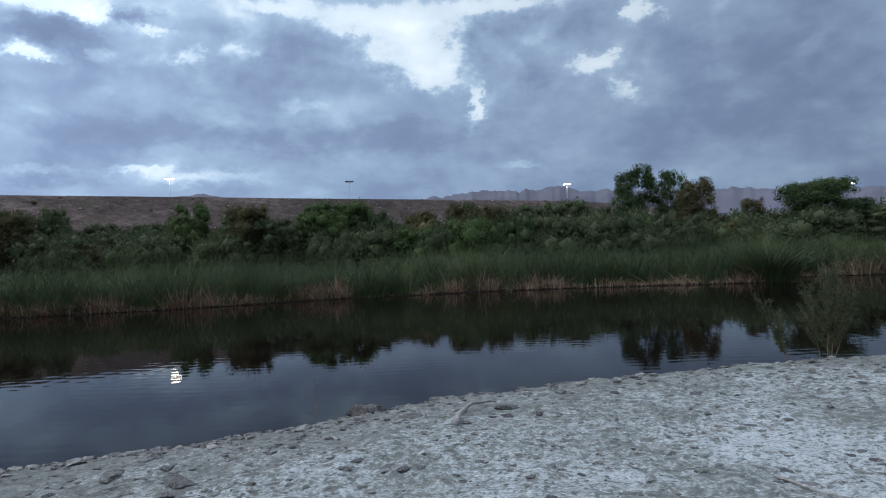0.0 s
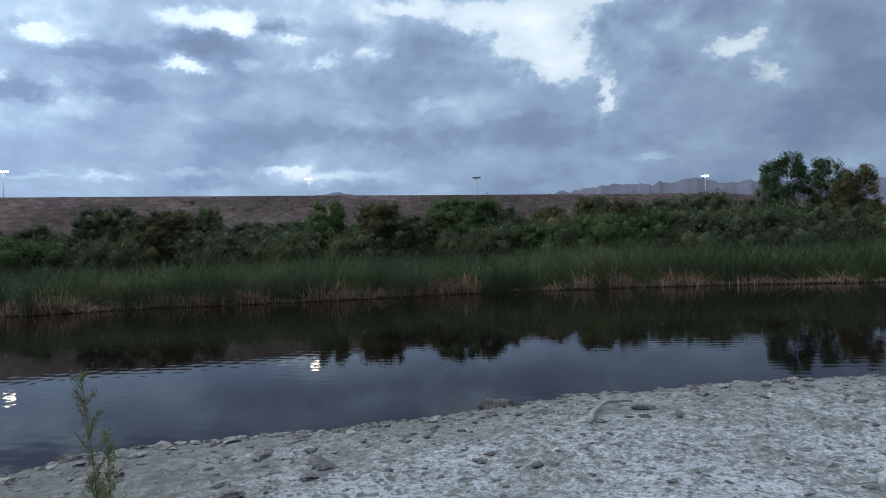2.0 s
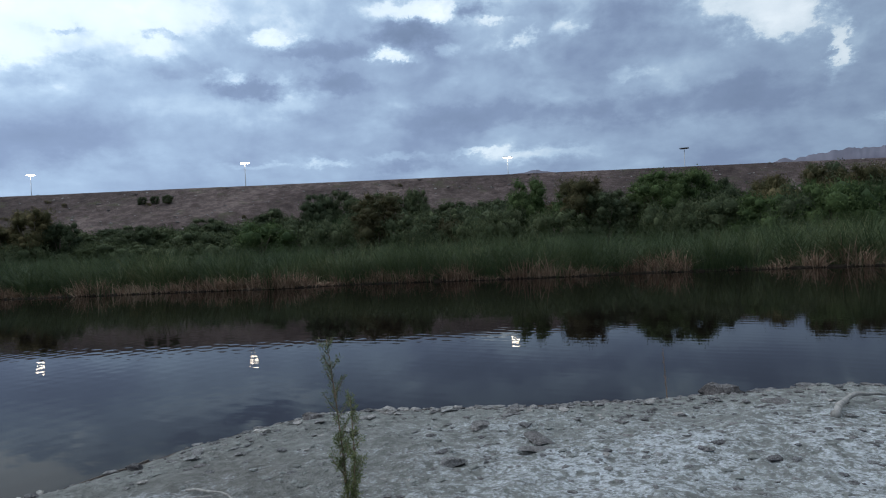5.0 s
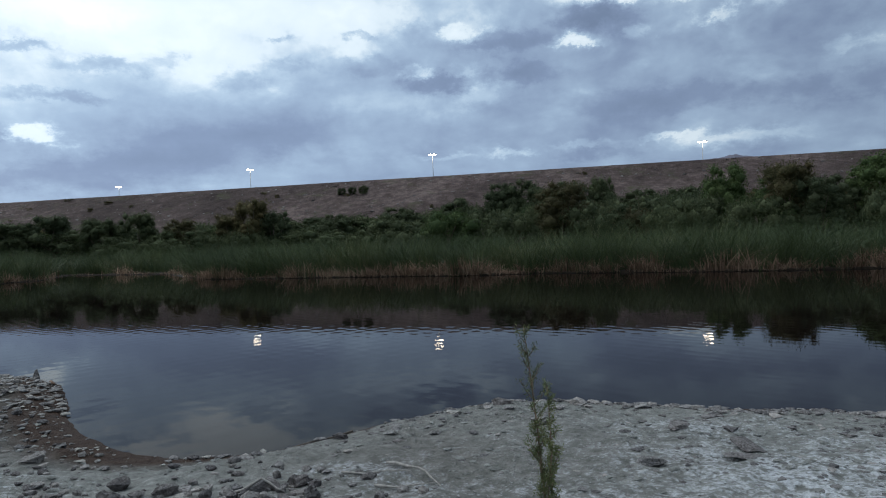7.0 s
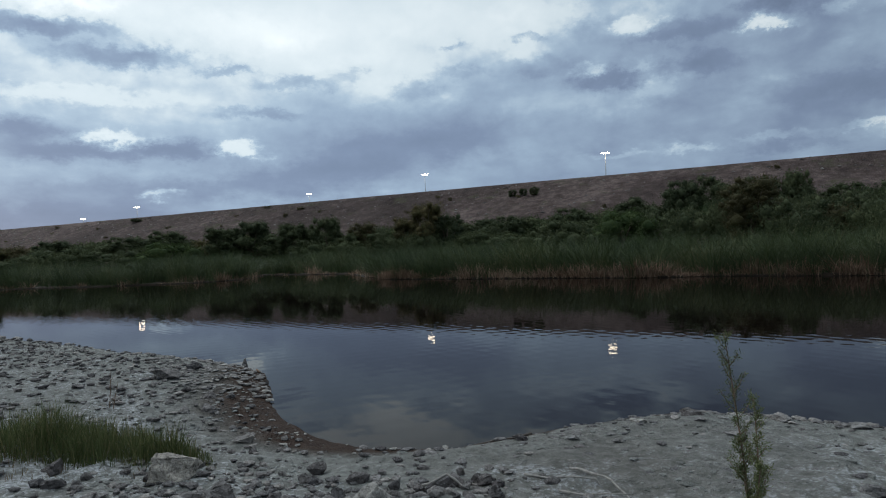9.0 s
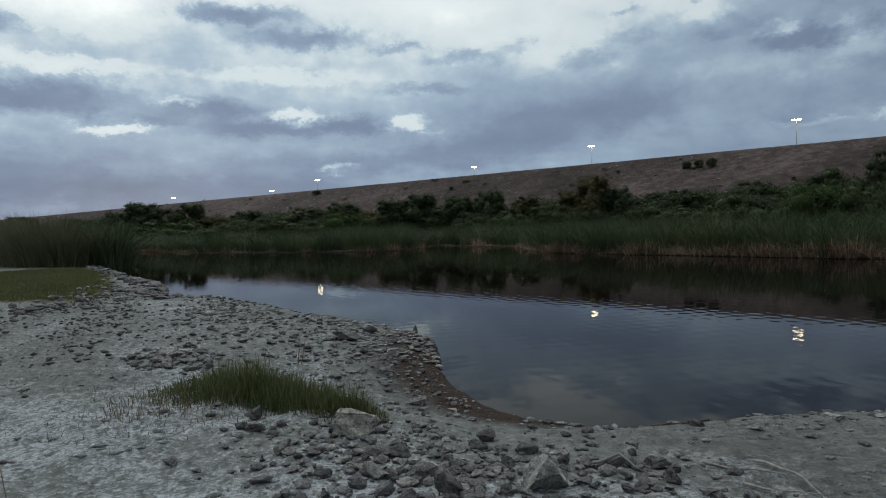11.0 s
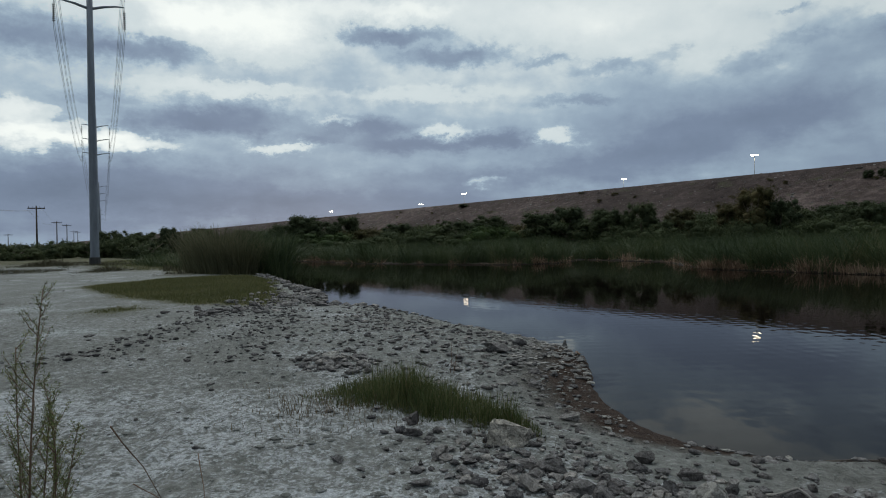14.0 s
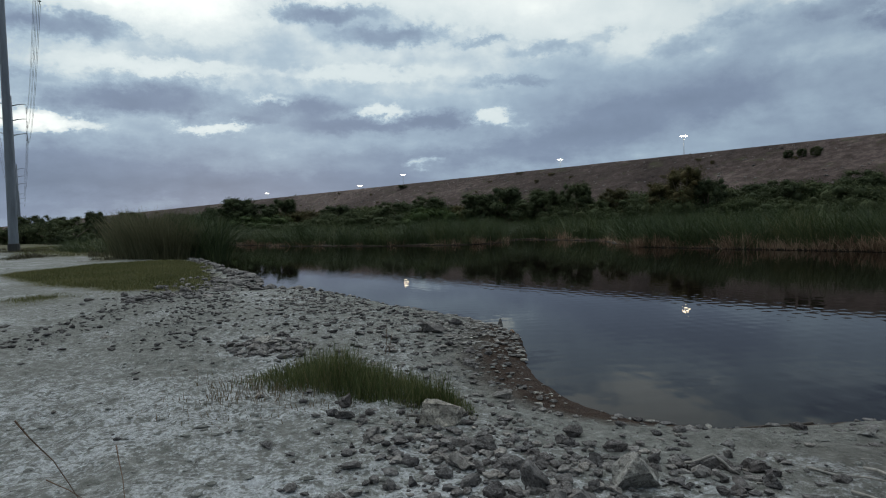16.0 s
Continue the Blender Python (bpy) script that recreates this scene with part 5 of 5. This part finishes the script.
STONES = [stone_mesh(100 + k) for k in range(7)]


def stones(xy, size, mat, label, flat=0.8, sink=0.15, z=None):
    """Many small stones in one mesh."""
    n = len(xy)
    xy = np.asarray(xy, float)
    z = ground_height(xy[:, 0], xy[:, 1]) if z is None else z
    verts, faces, base = [], [], 0
    kind = rng.integers(0, len(STONES), n)
    turn = rng.random(n) * 2 * math.pi
    for k, (v, f) in enumerate(STONES):
        pick_k = np.where(kind == k)[0]
        if not len(pick_k):
            continue
        c, s_ = np.cos(turn[pick_k])[:, None], np.sin(turn[pick_k])[:, None]
        sz = size[pick_k][:, None]
        tall = sz * flat * (0.6 + 0.7 * rng.random((len(pick_k), 1)))
        wide = sz * (0.75 + 0.5 * rng.random((len(pick_k), 1)))
        x = (v[:, 0] * c - v[:, 1] * s_) * sz + xy[pick_k, 0][:, None]
        y = (v[:, 0] * s_ + v[:, 1] * c) * wide + xy[pick_k, 1][:, None]
        zz = v[:, 2] * tall + (z[pick_k] + size[pick_k] * sink)[:, None]
        verts.append(np.stack([x, y, zz], -1).reshape(-1, 3))
        m = len(pick_k)
        faces.append((f[None] + (base + np.arange(m) * len(v))[:, None, None]).reshape(-1, 3))
        base += m * len(v)
    me = mesh_from("stones", np.concatenate(verts), np.concatenate(faces), mat)
    tagged(new("stones", me), label, "stones", kind="stuff")


def scatter(count, box, keep):
    x = rng.uniform(box[0], box[1], count)
    y = rng.uniform(box[2], box[3], count)
    ok = rng.random(count) < keep(x, y)
    return np.stack([x[ok], y[ok]], 1)


def blob(x, y, cx, cy, wx, wy):
    return np.exp(-((x - cx) / wx) ** 2 - ((y - cy) / wy) ** 2)


def near_water(x, y, reach):
    d = shore_distance(x, y)
    return np.where(d > 0.02, np.exp(-((d - 0.1) / reach) ** 2), 0)


# heap by the grass and the cove
xy = scatter(6500, (-7.6, -3.2, -0.9, 2.9), lambda x, y: (blob(x, y, -5.2, 0.7, 1.1, 0.8) + 0.8 * blob(x, y, -4.3, 1.6, 0.9, 0.9)) * (shore_distance(x, y) > 0.5) * 0.34)
stones(xy, 0.03 + 0.12 * rng.random(len(xy)) ** 2.2, ROCK, "grey stones heaped beside the grass tuft")
xy = scatter(5000, (-7.6, -3.2, -0.9, 2.9), lambda x, y: (blob(x, y, -5.2, 0.7, 1.1, 0.8) + 0.8 * blob(x, y, -4.3, 1.6, 0.9, 0.9)) * (shore_distance(x, y) > 0.5) * 0.25)
stones(xy, 0.03 + 0.11 * rng.random(len(xy)) ** 2.2, DARK_ROCK, "dark stones heaped beside the grass tuft")
xy = scatter(3500, (-21, -6.6, -3.4, 2.6), lambda x, y: (0.5 * blob(x, y, -11, 0.7, 4.5, 1.2) + 0.5 * blob(x, y, -15.5, -1.2, 4, 1.1)) * (shore_distance(x, y) > 0.05))
stones(xy, 0.03 + 0.12 * rng.random(len(xy)) ** 2.6, DARK_ROCK, "dark rubble covering the low gravel point", 0.75)
# gravel point
xy = scatter(9000, (-21, -6.6, -3.4, 2.6), lambda x, y: (0.5 * blob(x, y, -11, 0.7, 4.5, 1.2) + 0.5 * blob(x, y, -15.5, -1.2, 4, 1.1) + 0.9 * blob(x, y, -9.95, -1.5, 0.8, 0.4)) * (shore_distance(x, y) > 0.05))
stones(xy, 0.03 + 0.12 * rng.random(len(xy)) ** 2.6, ROCK, "grey rubble covering the low gravel point", 0.75)
xy = scatter(900, (-10.6, -8.4, -2.2, -0.6), lambda x, y: 0.7 * blob(x, y, -9.5, -1.35, 0.6, 0.36))
stones(xy, 0.05 + 0.13 * rng.random(len(xy)) ** 1.8, ROCK, "small heap of grey stones behind the grass tuft", 0.75, 0.2)
# ledge further along
xy = scatter(2600, (-31, -16, -7.5, -3.3), lambda x, y: (0.8 * blob(x, y, -23, -4.6, 4.5, 0.9) + 0.5 * blob(x, y, -17.5, -5.2, 2.0, 0.8)) * (shore_distance(x, y) > 0.05))
stones(xy, 0.06 + 0.22 * rng.random(len(xy)) ** 2.2, ROCK, "broken grey rubble along the low bank")
# rubble on the embankment
n_rubble = 3800
up = rng.random(n_rubble) ** 0.8
along = -80 + 410 * rng.random(n_rubble)
spots = np.array([on_dam(a, DAM_NEAR - DAM_RUN + DAM_RUN * u, 0) for a, u in zip(along, up)])
stones(spots[:, :2], 0.15 + 0.45 * rng.random(n_rubble) ** 2.5, ROCK, "scattered boulders on the rubble slope", 0.7, 0.1, 0.3 + (DAM_TOP - 0.3) * up)
# berms across the flat
xy = scatter(9000, (-20.5, -9.5, -7.5, -1), lambda x, y: 0.55 * track(x, y) + 0.4 * blob(x, y, -17.2, -4.9, 2.2, 0.9))
stones(xy, 0.025 + 0.10 * rng.random(len(xy)) ** 2.6, DARK_ROCK, "dark rubble along the low berms of the flat")
# water's edge
xy = scatter(120000, (-6.6, 12, 2.2, 13), lambda x, y: (0.17 * near_water(x, y, 0.30) + 0.06 * near_water(x, y, 1.2)) * (0.25 + 0.75 * (y > 5.9)))
stones(xy, 0.025 + 0.14 * rng.random(len(xy)) ** 2.6, ROCK, "grey stones along the water's edge", 0.5, 0.08)
xy = scatter(95000, (-6.6, 12, 2.2, 13), lambda x, y: (0.13 * near_water(x, y, 0.35) + 0.03 * near_water(x, y, 1.2)) * (0.3 + 0.7 * (y > 5.9)))
stones(xy, 0.025 + 0.12 * rng.random(len(xy)) ** 2.4, DARK_ROCK, "dark stones along the water's edge", 0.5, 0.08)
xy = scatter(9000, (-13, -5.9, 1.2, 3.2), lambda x, y: 0.05 * near_water(x, y, 0.45))
stones(xy, 0.02 + 0.08 * rng.random(len(xy)) ** 2, PALE_ROCK, "pale stones on the dark mud of the cove", 0.6)
xy = scatter(5200, (-13.2, -9.4, 0.8, 2.6), lambda x, y: 0.2 * (shore_distance(x, y) > 0.04) * (shore_distance(x, y) < 1.3))
stones(xy, 0.03 + 0.13 * rng.random(len(xy)) ** 2.2, PALE_ROCK, "flat pale stones strewn over the dark tip of the point", 0.42, 0.08)
xy = scatter(30000, (-56, -19, -17, -1.5), lambda x, y: 0.35 * near_water(x, y, 0.7))
stones(xy, 0.1 + 0.35 * rng.random(len(xy)) ** 2.2, ROCK, "broken grey rubble along the far edge of the flat", 0.7)
# loose pebbles on the crust
xy = scatter(5200, (-9, 7, -3.5, 10), lambda x, y: 0.22 * (shore_distance(x, y) > 0.3))
stones(xy, 0.015 + 0.075 * rng.random(len(xy)) ** 4, DARK_ROCK, "small dark pebbles scattered on the salt crust", 0.7, 0.1)
xy = scatter(9000, (-6.5, 7, 3.5, 10), lambda x, y: 0.24 * (shore_distance(x, y) > 0.1) * (0.2 + 0.8 * (fbm(x, y, 0.8, 2, 55) > 0)))
stones(xy, 0.025 + 0.075 * rng.random(len(xy)) ** 2.5, ROCK, "grey stones half sunk in the salt crust", 0.38, 0.0)
xy = scatter(7000, (-6.5, 7, 3.5, 10.4), lambda x, y: 0.26 * (shore_distance(x, y) > 0.1) * (0.1 + 0.9 * (fbm(x, y, 0.6, 2, 59) > -0.05)))
stones(xy, 0.04 + 0.11 * rng.random(len(xy)) ** 2.2, DARK_ROCK, "flat dark stones half sunk in the salt crust", 0.32, -0.02)
xy = scatter(26000, (-9, 6.5, -3.2, 10), lambda x, y: 0.6 * (shore_distance(x, y) > 0.35) * (0.25 + 0.75 * (fbm(x, y, 1.3, 3, 57) > -0.05)))
stones(xy, 0.02 + 0.085 * rng.random(len(xy)) ** 3.0, GROUND, "crumbling clods of pale salt crust", 0.5, 0.02)
xy = scatter(1600, (-60, -9, -24, -2), lambda x, y: 0.25 * (shore_distance(x, y) > 0.5))
stones(xy, 0.05 + 0.2 * rng.random(len(xy)) ** 3, ROCK, "scattered stones on the pale flat", 0.6, 0.05)


# ---------------------------------------------------------------- grass
def grass_patch(shape, count, box, height, width, mat, label, lean=0.3, levels=3):
    xy = scatter(count, box, shape)
    n = len(xy)
    base = np.column_stack([xy, ground_height(xy[:, 0], xy[:, 1]) - 0.01])
    strength = np.clip(shape(xy[:, 0], xy[:, 1]), 0.25, 1)
    h = height * (0.4 + 0.7 * rng.random(n)) * strength * (1 + 0.7 * fbm(xy[:, 0], xy[:, 1], 3.5, 2, 77))
    me = blades(base, h, width * (0.6 + 0.8 * rng.random(n)), lean * rng.random(n), 0.5 * rng.random(n) ** 2, mat, "grass", levels)
    tagged(new("grass", me), label, "grass", kind="stuff")


def tuft(x, y):
    """The crescent of tall grass beside the heap of rocks."""
    f = np.clip((y + 1.45) / 2.3, 0, 1)
    mid = -7.62 + 0.15 * f + 0.9 * f * f
    half = 0.33 + 0.24 * np.sin(np.pi * f)
    return np.clip(1.3 - np.abs((x - mid) / half) ** 2 + 0.4 * fbm(x, y, 3.0, 2, 71), 0, 1) * np.clip(1.15 - np.abs((y + 0.28) / 1.2) ** 4, 0, 1) * np.clip(0.4 + 0.75 * (y + 1.3), 0.25, 1)


grass_patch(tuft, 27000, (-8.5, -5.7, -1.6, 0.9), 0.33, 0.006, GRASS, "tuft of tall bright green grass by the rocks")
grass_patch(lambda x, y: 0.6 * blob(x, y, -7.15, -1.2, 0.7, 0.65) + 0.12 * blob(x, y, -6.7, -0.3, 0.6, 1.0), 11000, (-8.9, -5.3, -2.8, 0.9), 0.28, 0.006, DRY_GRASS, "thin yellowing grass at the tuft's edge")


grass_patch(meadow, 140000, (-41, -18, -16.5, -3.5), 0.11, 0.019, LOW_GRASS, "low olive-green grass patch on the pale flat", 0.4, 2)
grass_patch(lambda x, y: 0.8 * sward(x, y), 26000, (-102, -47, -48, -15), 0.22, 0.05, LOW_GRASS, "rough olive grass beyond the pale flat")
grass_patch(lambda x, y: blob(x, y, -18.1, -8.2, 1.3, 0.7), 16000, (-22, -14.5, -11, -5.5), 0.13, 0.012, LOW_GRASS, "small patch of low olive grass")
grass_patch(lambda x, y: 0.9 * (fbm(x, y, 0.12, 3, 63) > np.where(y > 0.384 * x, -0.05, 0.32)) * (shore_distance(x, y) > 1), 110000, (-115, -42, -56, -13), 0.3, 0.03, BRUSH, "rough dry grass around the power pole", 0.8, 2)


grass_patch(lambda x, y: blob(x, y, -50.8, -23.6, 2.6, 1.0), 9000, (-57, -45, -27, -20), 0.55, 0.035, BRUSH, "low heap of dark dead brush on the flat", 1.4)
grass_patch(lambda x, y: blob(x, y, -70.5, -38.6, 3.2, 2.0), 9000, (-78, -63, -43, -34), 0.9, 0.05, BRUSH, "heap of dark dead brush near the power pole", 1.4)


# ---------------------------------------------------------------- saplings, twigs, driftwood
def sapling(name, x, y, stems, label, needles, needle, green, spread=0.16, bare=0.15):
    """Slender stems with feathery sprays: each stem is (dx, dy, top dx, top dy, height)."""
    r = np.random.default_rng(int(1000 + 37 * abs(x) + 11 * abs(y)))
    root = new(name)
    root.matrix_world = pose(x, y, height_at(x, y))
    tagged(root, label, "sapling")
    for dx, dy, tx, ty, tall in stems:
        top = Vector((tx, ty, tall))
        foot = Vector((dx, dy, -0.05))
        bow = Vector((r.normal(0, 0.03), r.normal(0, 0.03), 0)) * tall
        path = [foot.lerp(top, k / 8) + bow * (k * (8 - k) / 16) for k in range(9)]
        pieces = [tube(path, list(np.linspace(0.007, 0.002, 9) * (0.6 + 0.4 * tall)), 6)]
        sprays_v, count = [], int(18 * tall) + 5
        for k in range(count):
            f = bare + (1 - bare) * (k + r.random()) / count
            p = path[0].lerp(path[-1], f) + bow * 4 * f * (1 - f)
            a = r.random() * 2 * math.pi
            ln = spread * tall * (1.15 - 0.75 * f) * (0.5 + 0.8 * r.random())
            tip = p + Vector((math.cos(a) * ln * 0.6, math.sin(a) * ln * 0.6, ln * 0.9))
            pieces.append(tube([p, p.lerp(tip, 0.5) + Vector((0, 0, -0.1 * ln)), tip], [0.003, 0.0022, 0.0012], 4, False))
            n = int(needles * (0.4 + 0.6 * ln / (spread * tall)))
            g = r.random(n)[:, None]
            c = np.array(p)[None] * (1 - g) + np.array(tip)[None] * g + r.normal(0, 0.010, (n, 3))
            d = np.array((tip - p).normalized())[None] * 0.6 + r.normal(0, 0.6, (n, 3))
            d /= np.linalg.norm(d, axis=1)[:, None]
            s_ = np.cross(d, r.normal(0, 1, (n, 3)))
            s_ /= np.linalg.norm(s_, axis=1)[:, None]
            l_ = needle * (0.6 + 0.8 * r.random(n))[:, None]
            sprays_v.append(np.stack([c, c + d * l_ * 0.5 + s_ * l_ * 0.09, c + d * l_, c + d * l_ * 0.5 - s_ * l_ * 0.09], 1).reshape(-1, 3))
        v, f_ = joined(pieces)
        stem = part("stem", mesh_from("stem", v, f_, TWIG, True), root)
        if needles:
            sv = np.concatenate(sprays_v)
            part("foliage", mesh_from("foliage", sv, np.arange(len(sv)).reshape(-1, 4), green), stem)
    return root


sapling("tamarisk_sapling", -2.70, 2.98, [(0, 0, -0.27, 0.16, 1.06), (0.02, 0.01, -0.02, 0.06, 0.74), (-0.02, 0.0, 0.07, -0.02, 0.45), (0.0, 0.02, -0.16, 0.1, 0.5)],
        "slender green tamarisk sapling growing from the crust", 120, 0.021, SPRAY, 0.15, 0.1)
sapling("tamarisk_sapling", -4.10, -2.36, [(0, 0, 0.0, 0.10, 1.42), (-0.03, -0.04, -0.08, -0.1, 1.1), (0.05, 0.1, 0.12, 0.16, 0.95), (0.06, 0.14, 0.2, 0.25, 0.8), (-0.02, 0.03, -0.05, 0.1, 0.85), (0.03, 0.12, 0.05, 0.3, 0.7)],
        "tall wispy tamarisk sapling with thin reddish stems", 80, 0.02, SPRAY, 0.2, 0.08)
sapling("willow_sapling", 5.3, 10.75, [(0, 0, 0.04, -0.02, 1.38), (-0.05, 0.05, -0.16, 0.12, 1.15), (0.05, 0.0, 0.22, -0.08, 1.5), (0.10, 0.05, 0.38, 0.0, 1.05), (0.06, 0.02, 0.1, -0.05, 0.9), (-0.52, 0.12, -0.62, 0.2, 0.72), (-0.46, 0.08, -0.86, 0.26, 0.95)],
        "bushy grey-green willow sapling at the water's edge", 85, 0.055, SPRAY_GREY, 0.36, 0.22)
sapling("dry_weed", -2.0, 7.72, [(0, 0, -0.05, 0.1, 0.55)], "thin dry weed standing at the waterline", 5, 0.02, LEAF_OLIVE, 0.10, 0.2)
sapling("dry_weed", -9.1, 0.15, [(0, 0, 0.02, 0.03, 0.4), (0.02, 0.04, 0.08, 0.1, 0.3)], "thin dry weed among the stones", 0, 0.02, TWIG, 0.2, 0.2)


def stick(name, points, thick, mat, label, sides=7, lift=0.0):
    """A branch lying along ground points (x, y, height over the ground)."""
    r = random.Random(int(100 * abs(points[0][0]) + 10 * abs(points[0][1])))
    path = []
    for k in range(len(points) - 1):
        a, b = Vector(points[k]), Vector(points[k + 1])
        for f in (0, 0.33, 0.66):
            p = a.lerp(b, f)
            path.append(p)
    path.append(Vector(points[-1]))
    path = [Vector((p.x + r.uniform(-1, 1) * thick * 0.5, p.y + r.uniform(-1, 1) * thick * 0.5, height_at(p.x, p.y) + p.z + thick * 0.6 + lift)) for p in path]
    radii = [thick * (1.0 - 0.65 * k / (len(path) - 1)) * r.uniform(0.85, 1.1) for k in range(len(path))]
    v, f = tube(path, radii, sides)
    return tagged(new(name, mesh_from(name, v, f, mat, True)), label, "branch")


stick("driftwood", [(-0.33, 6.55, 0.0), (-0.30, 6.95, 0.03), (-0.18, 7.4, 0.06), (0.10, 7.8, 0.02)], 0.036, DRY_WOOD, "curved bleached driftwood branch on the crust", 9)
stick("dead_branch", [(-4.55, 3.25, 0.02), (-4.1, 3.2, 0.04), (-3.75, 3.1, 0.03), (-3.5, 2.98, 0.0)], 0.012, DRY_WOOD, "forked bleached dead branch by the cove")
stick("dead_branch", [(-4.4, 2.72, 0.01), (-3.95, 3.0, 0.02), (-3.8, 3.08, 0.02)], 0.009, DRY_WOOD, "thin bleached dead twig by the cove")
stick("dead_branch", [(-4.0, 2.72, 0.01), (-3.55, 2.95, 0.02)], 0.009, DRY_WOOD, "thin bleached dead twig by the cove")
stick("dead_branch", [(-4.62, 2.0, 0.03), (-4.45, 2.1, 0.1), (-4.3, 2.2, 0.02)], 0.014, DRY_WOOD, "short broken stick among the cove rocks")
stick("dead_branch", [(2.05, 4.95, 0.01), (2.2, 4.6, 0.01), (2.28, 4.3, 0.01)], 0.012, DRY_WOOD, "straight pale stick on the salt crust")
stick("dead_branch", [(-5.95, 3.9, 0.0), (-6.02, 3.3, 0.0), (-6.3, 2.75, 0.0)], 0.014, POLE_WOOD, "dark wet stick lying along the waterline")
stick("dead_branch", [(-6.7, 2.35, 0.0), (-7.5, 2.1, 0.0), (-8.2, 2.02, 0.0)], 0.012, POLE_WOOD, "dark wet stick lying along the waterline")
stick("dead_branch", [(-11.2, 2.35, 0.02), (-11.9, 2.45, 0.03), (-12.7, 2.2, 0.02)], 0.02, TWIG, "dark branch at the tip of the point")
stick("dry_stalk", [(-3.75, -1.75, 0.72), (-4.0, -1.7, 0.45), (-4.25, -1.62, 0.0)], 0.0045, TWIG, "thin arching dry stalk rising from the crust")
stick("dry_stalk", [(-4.62, -1.62, 0.3), (-4.5, -1.55, 0.15), (-4.4, -1.5, 0.0)], 0.004, TWIG, "thin dry stalk rising from the crust")
stick("dry_stalk", [(-4.45, -1.95, 0.22), (-4.42, -1.75, 0.1), (-4.4, -1.55, 0.0)], 0.004, TWIG, "thin dry stalk rising from the crust")
can = rock(-5.75, 3.62, 0.2, "dark", 0.7, "debris at the waterline", 0.2, "dark reddish block of debris at the waterline")
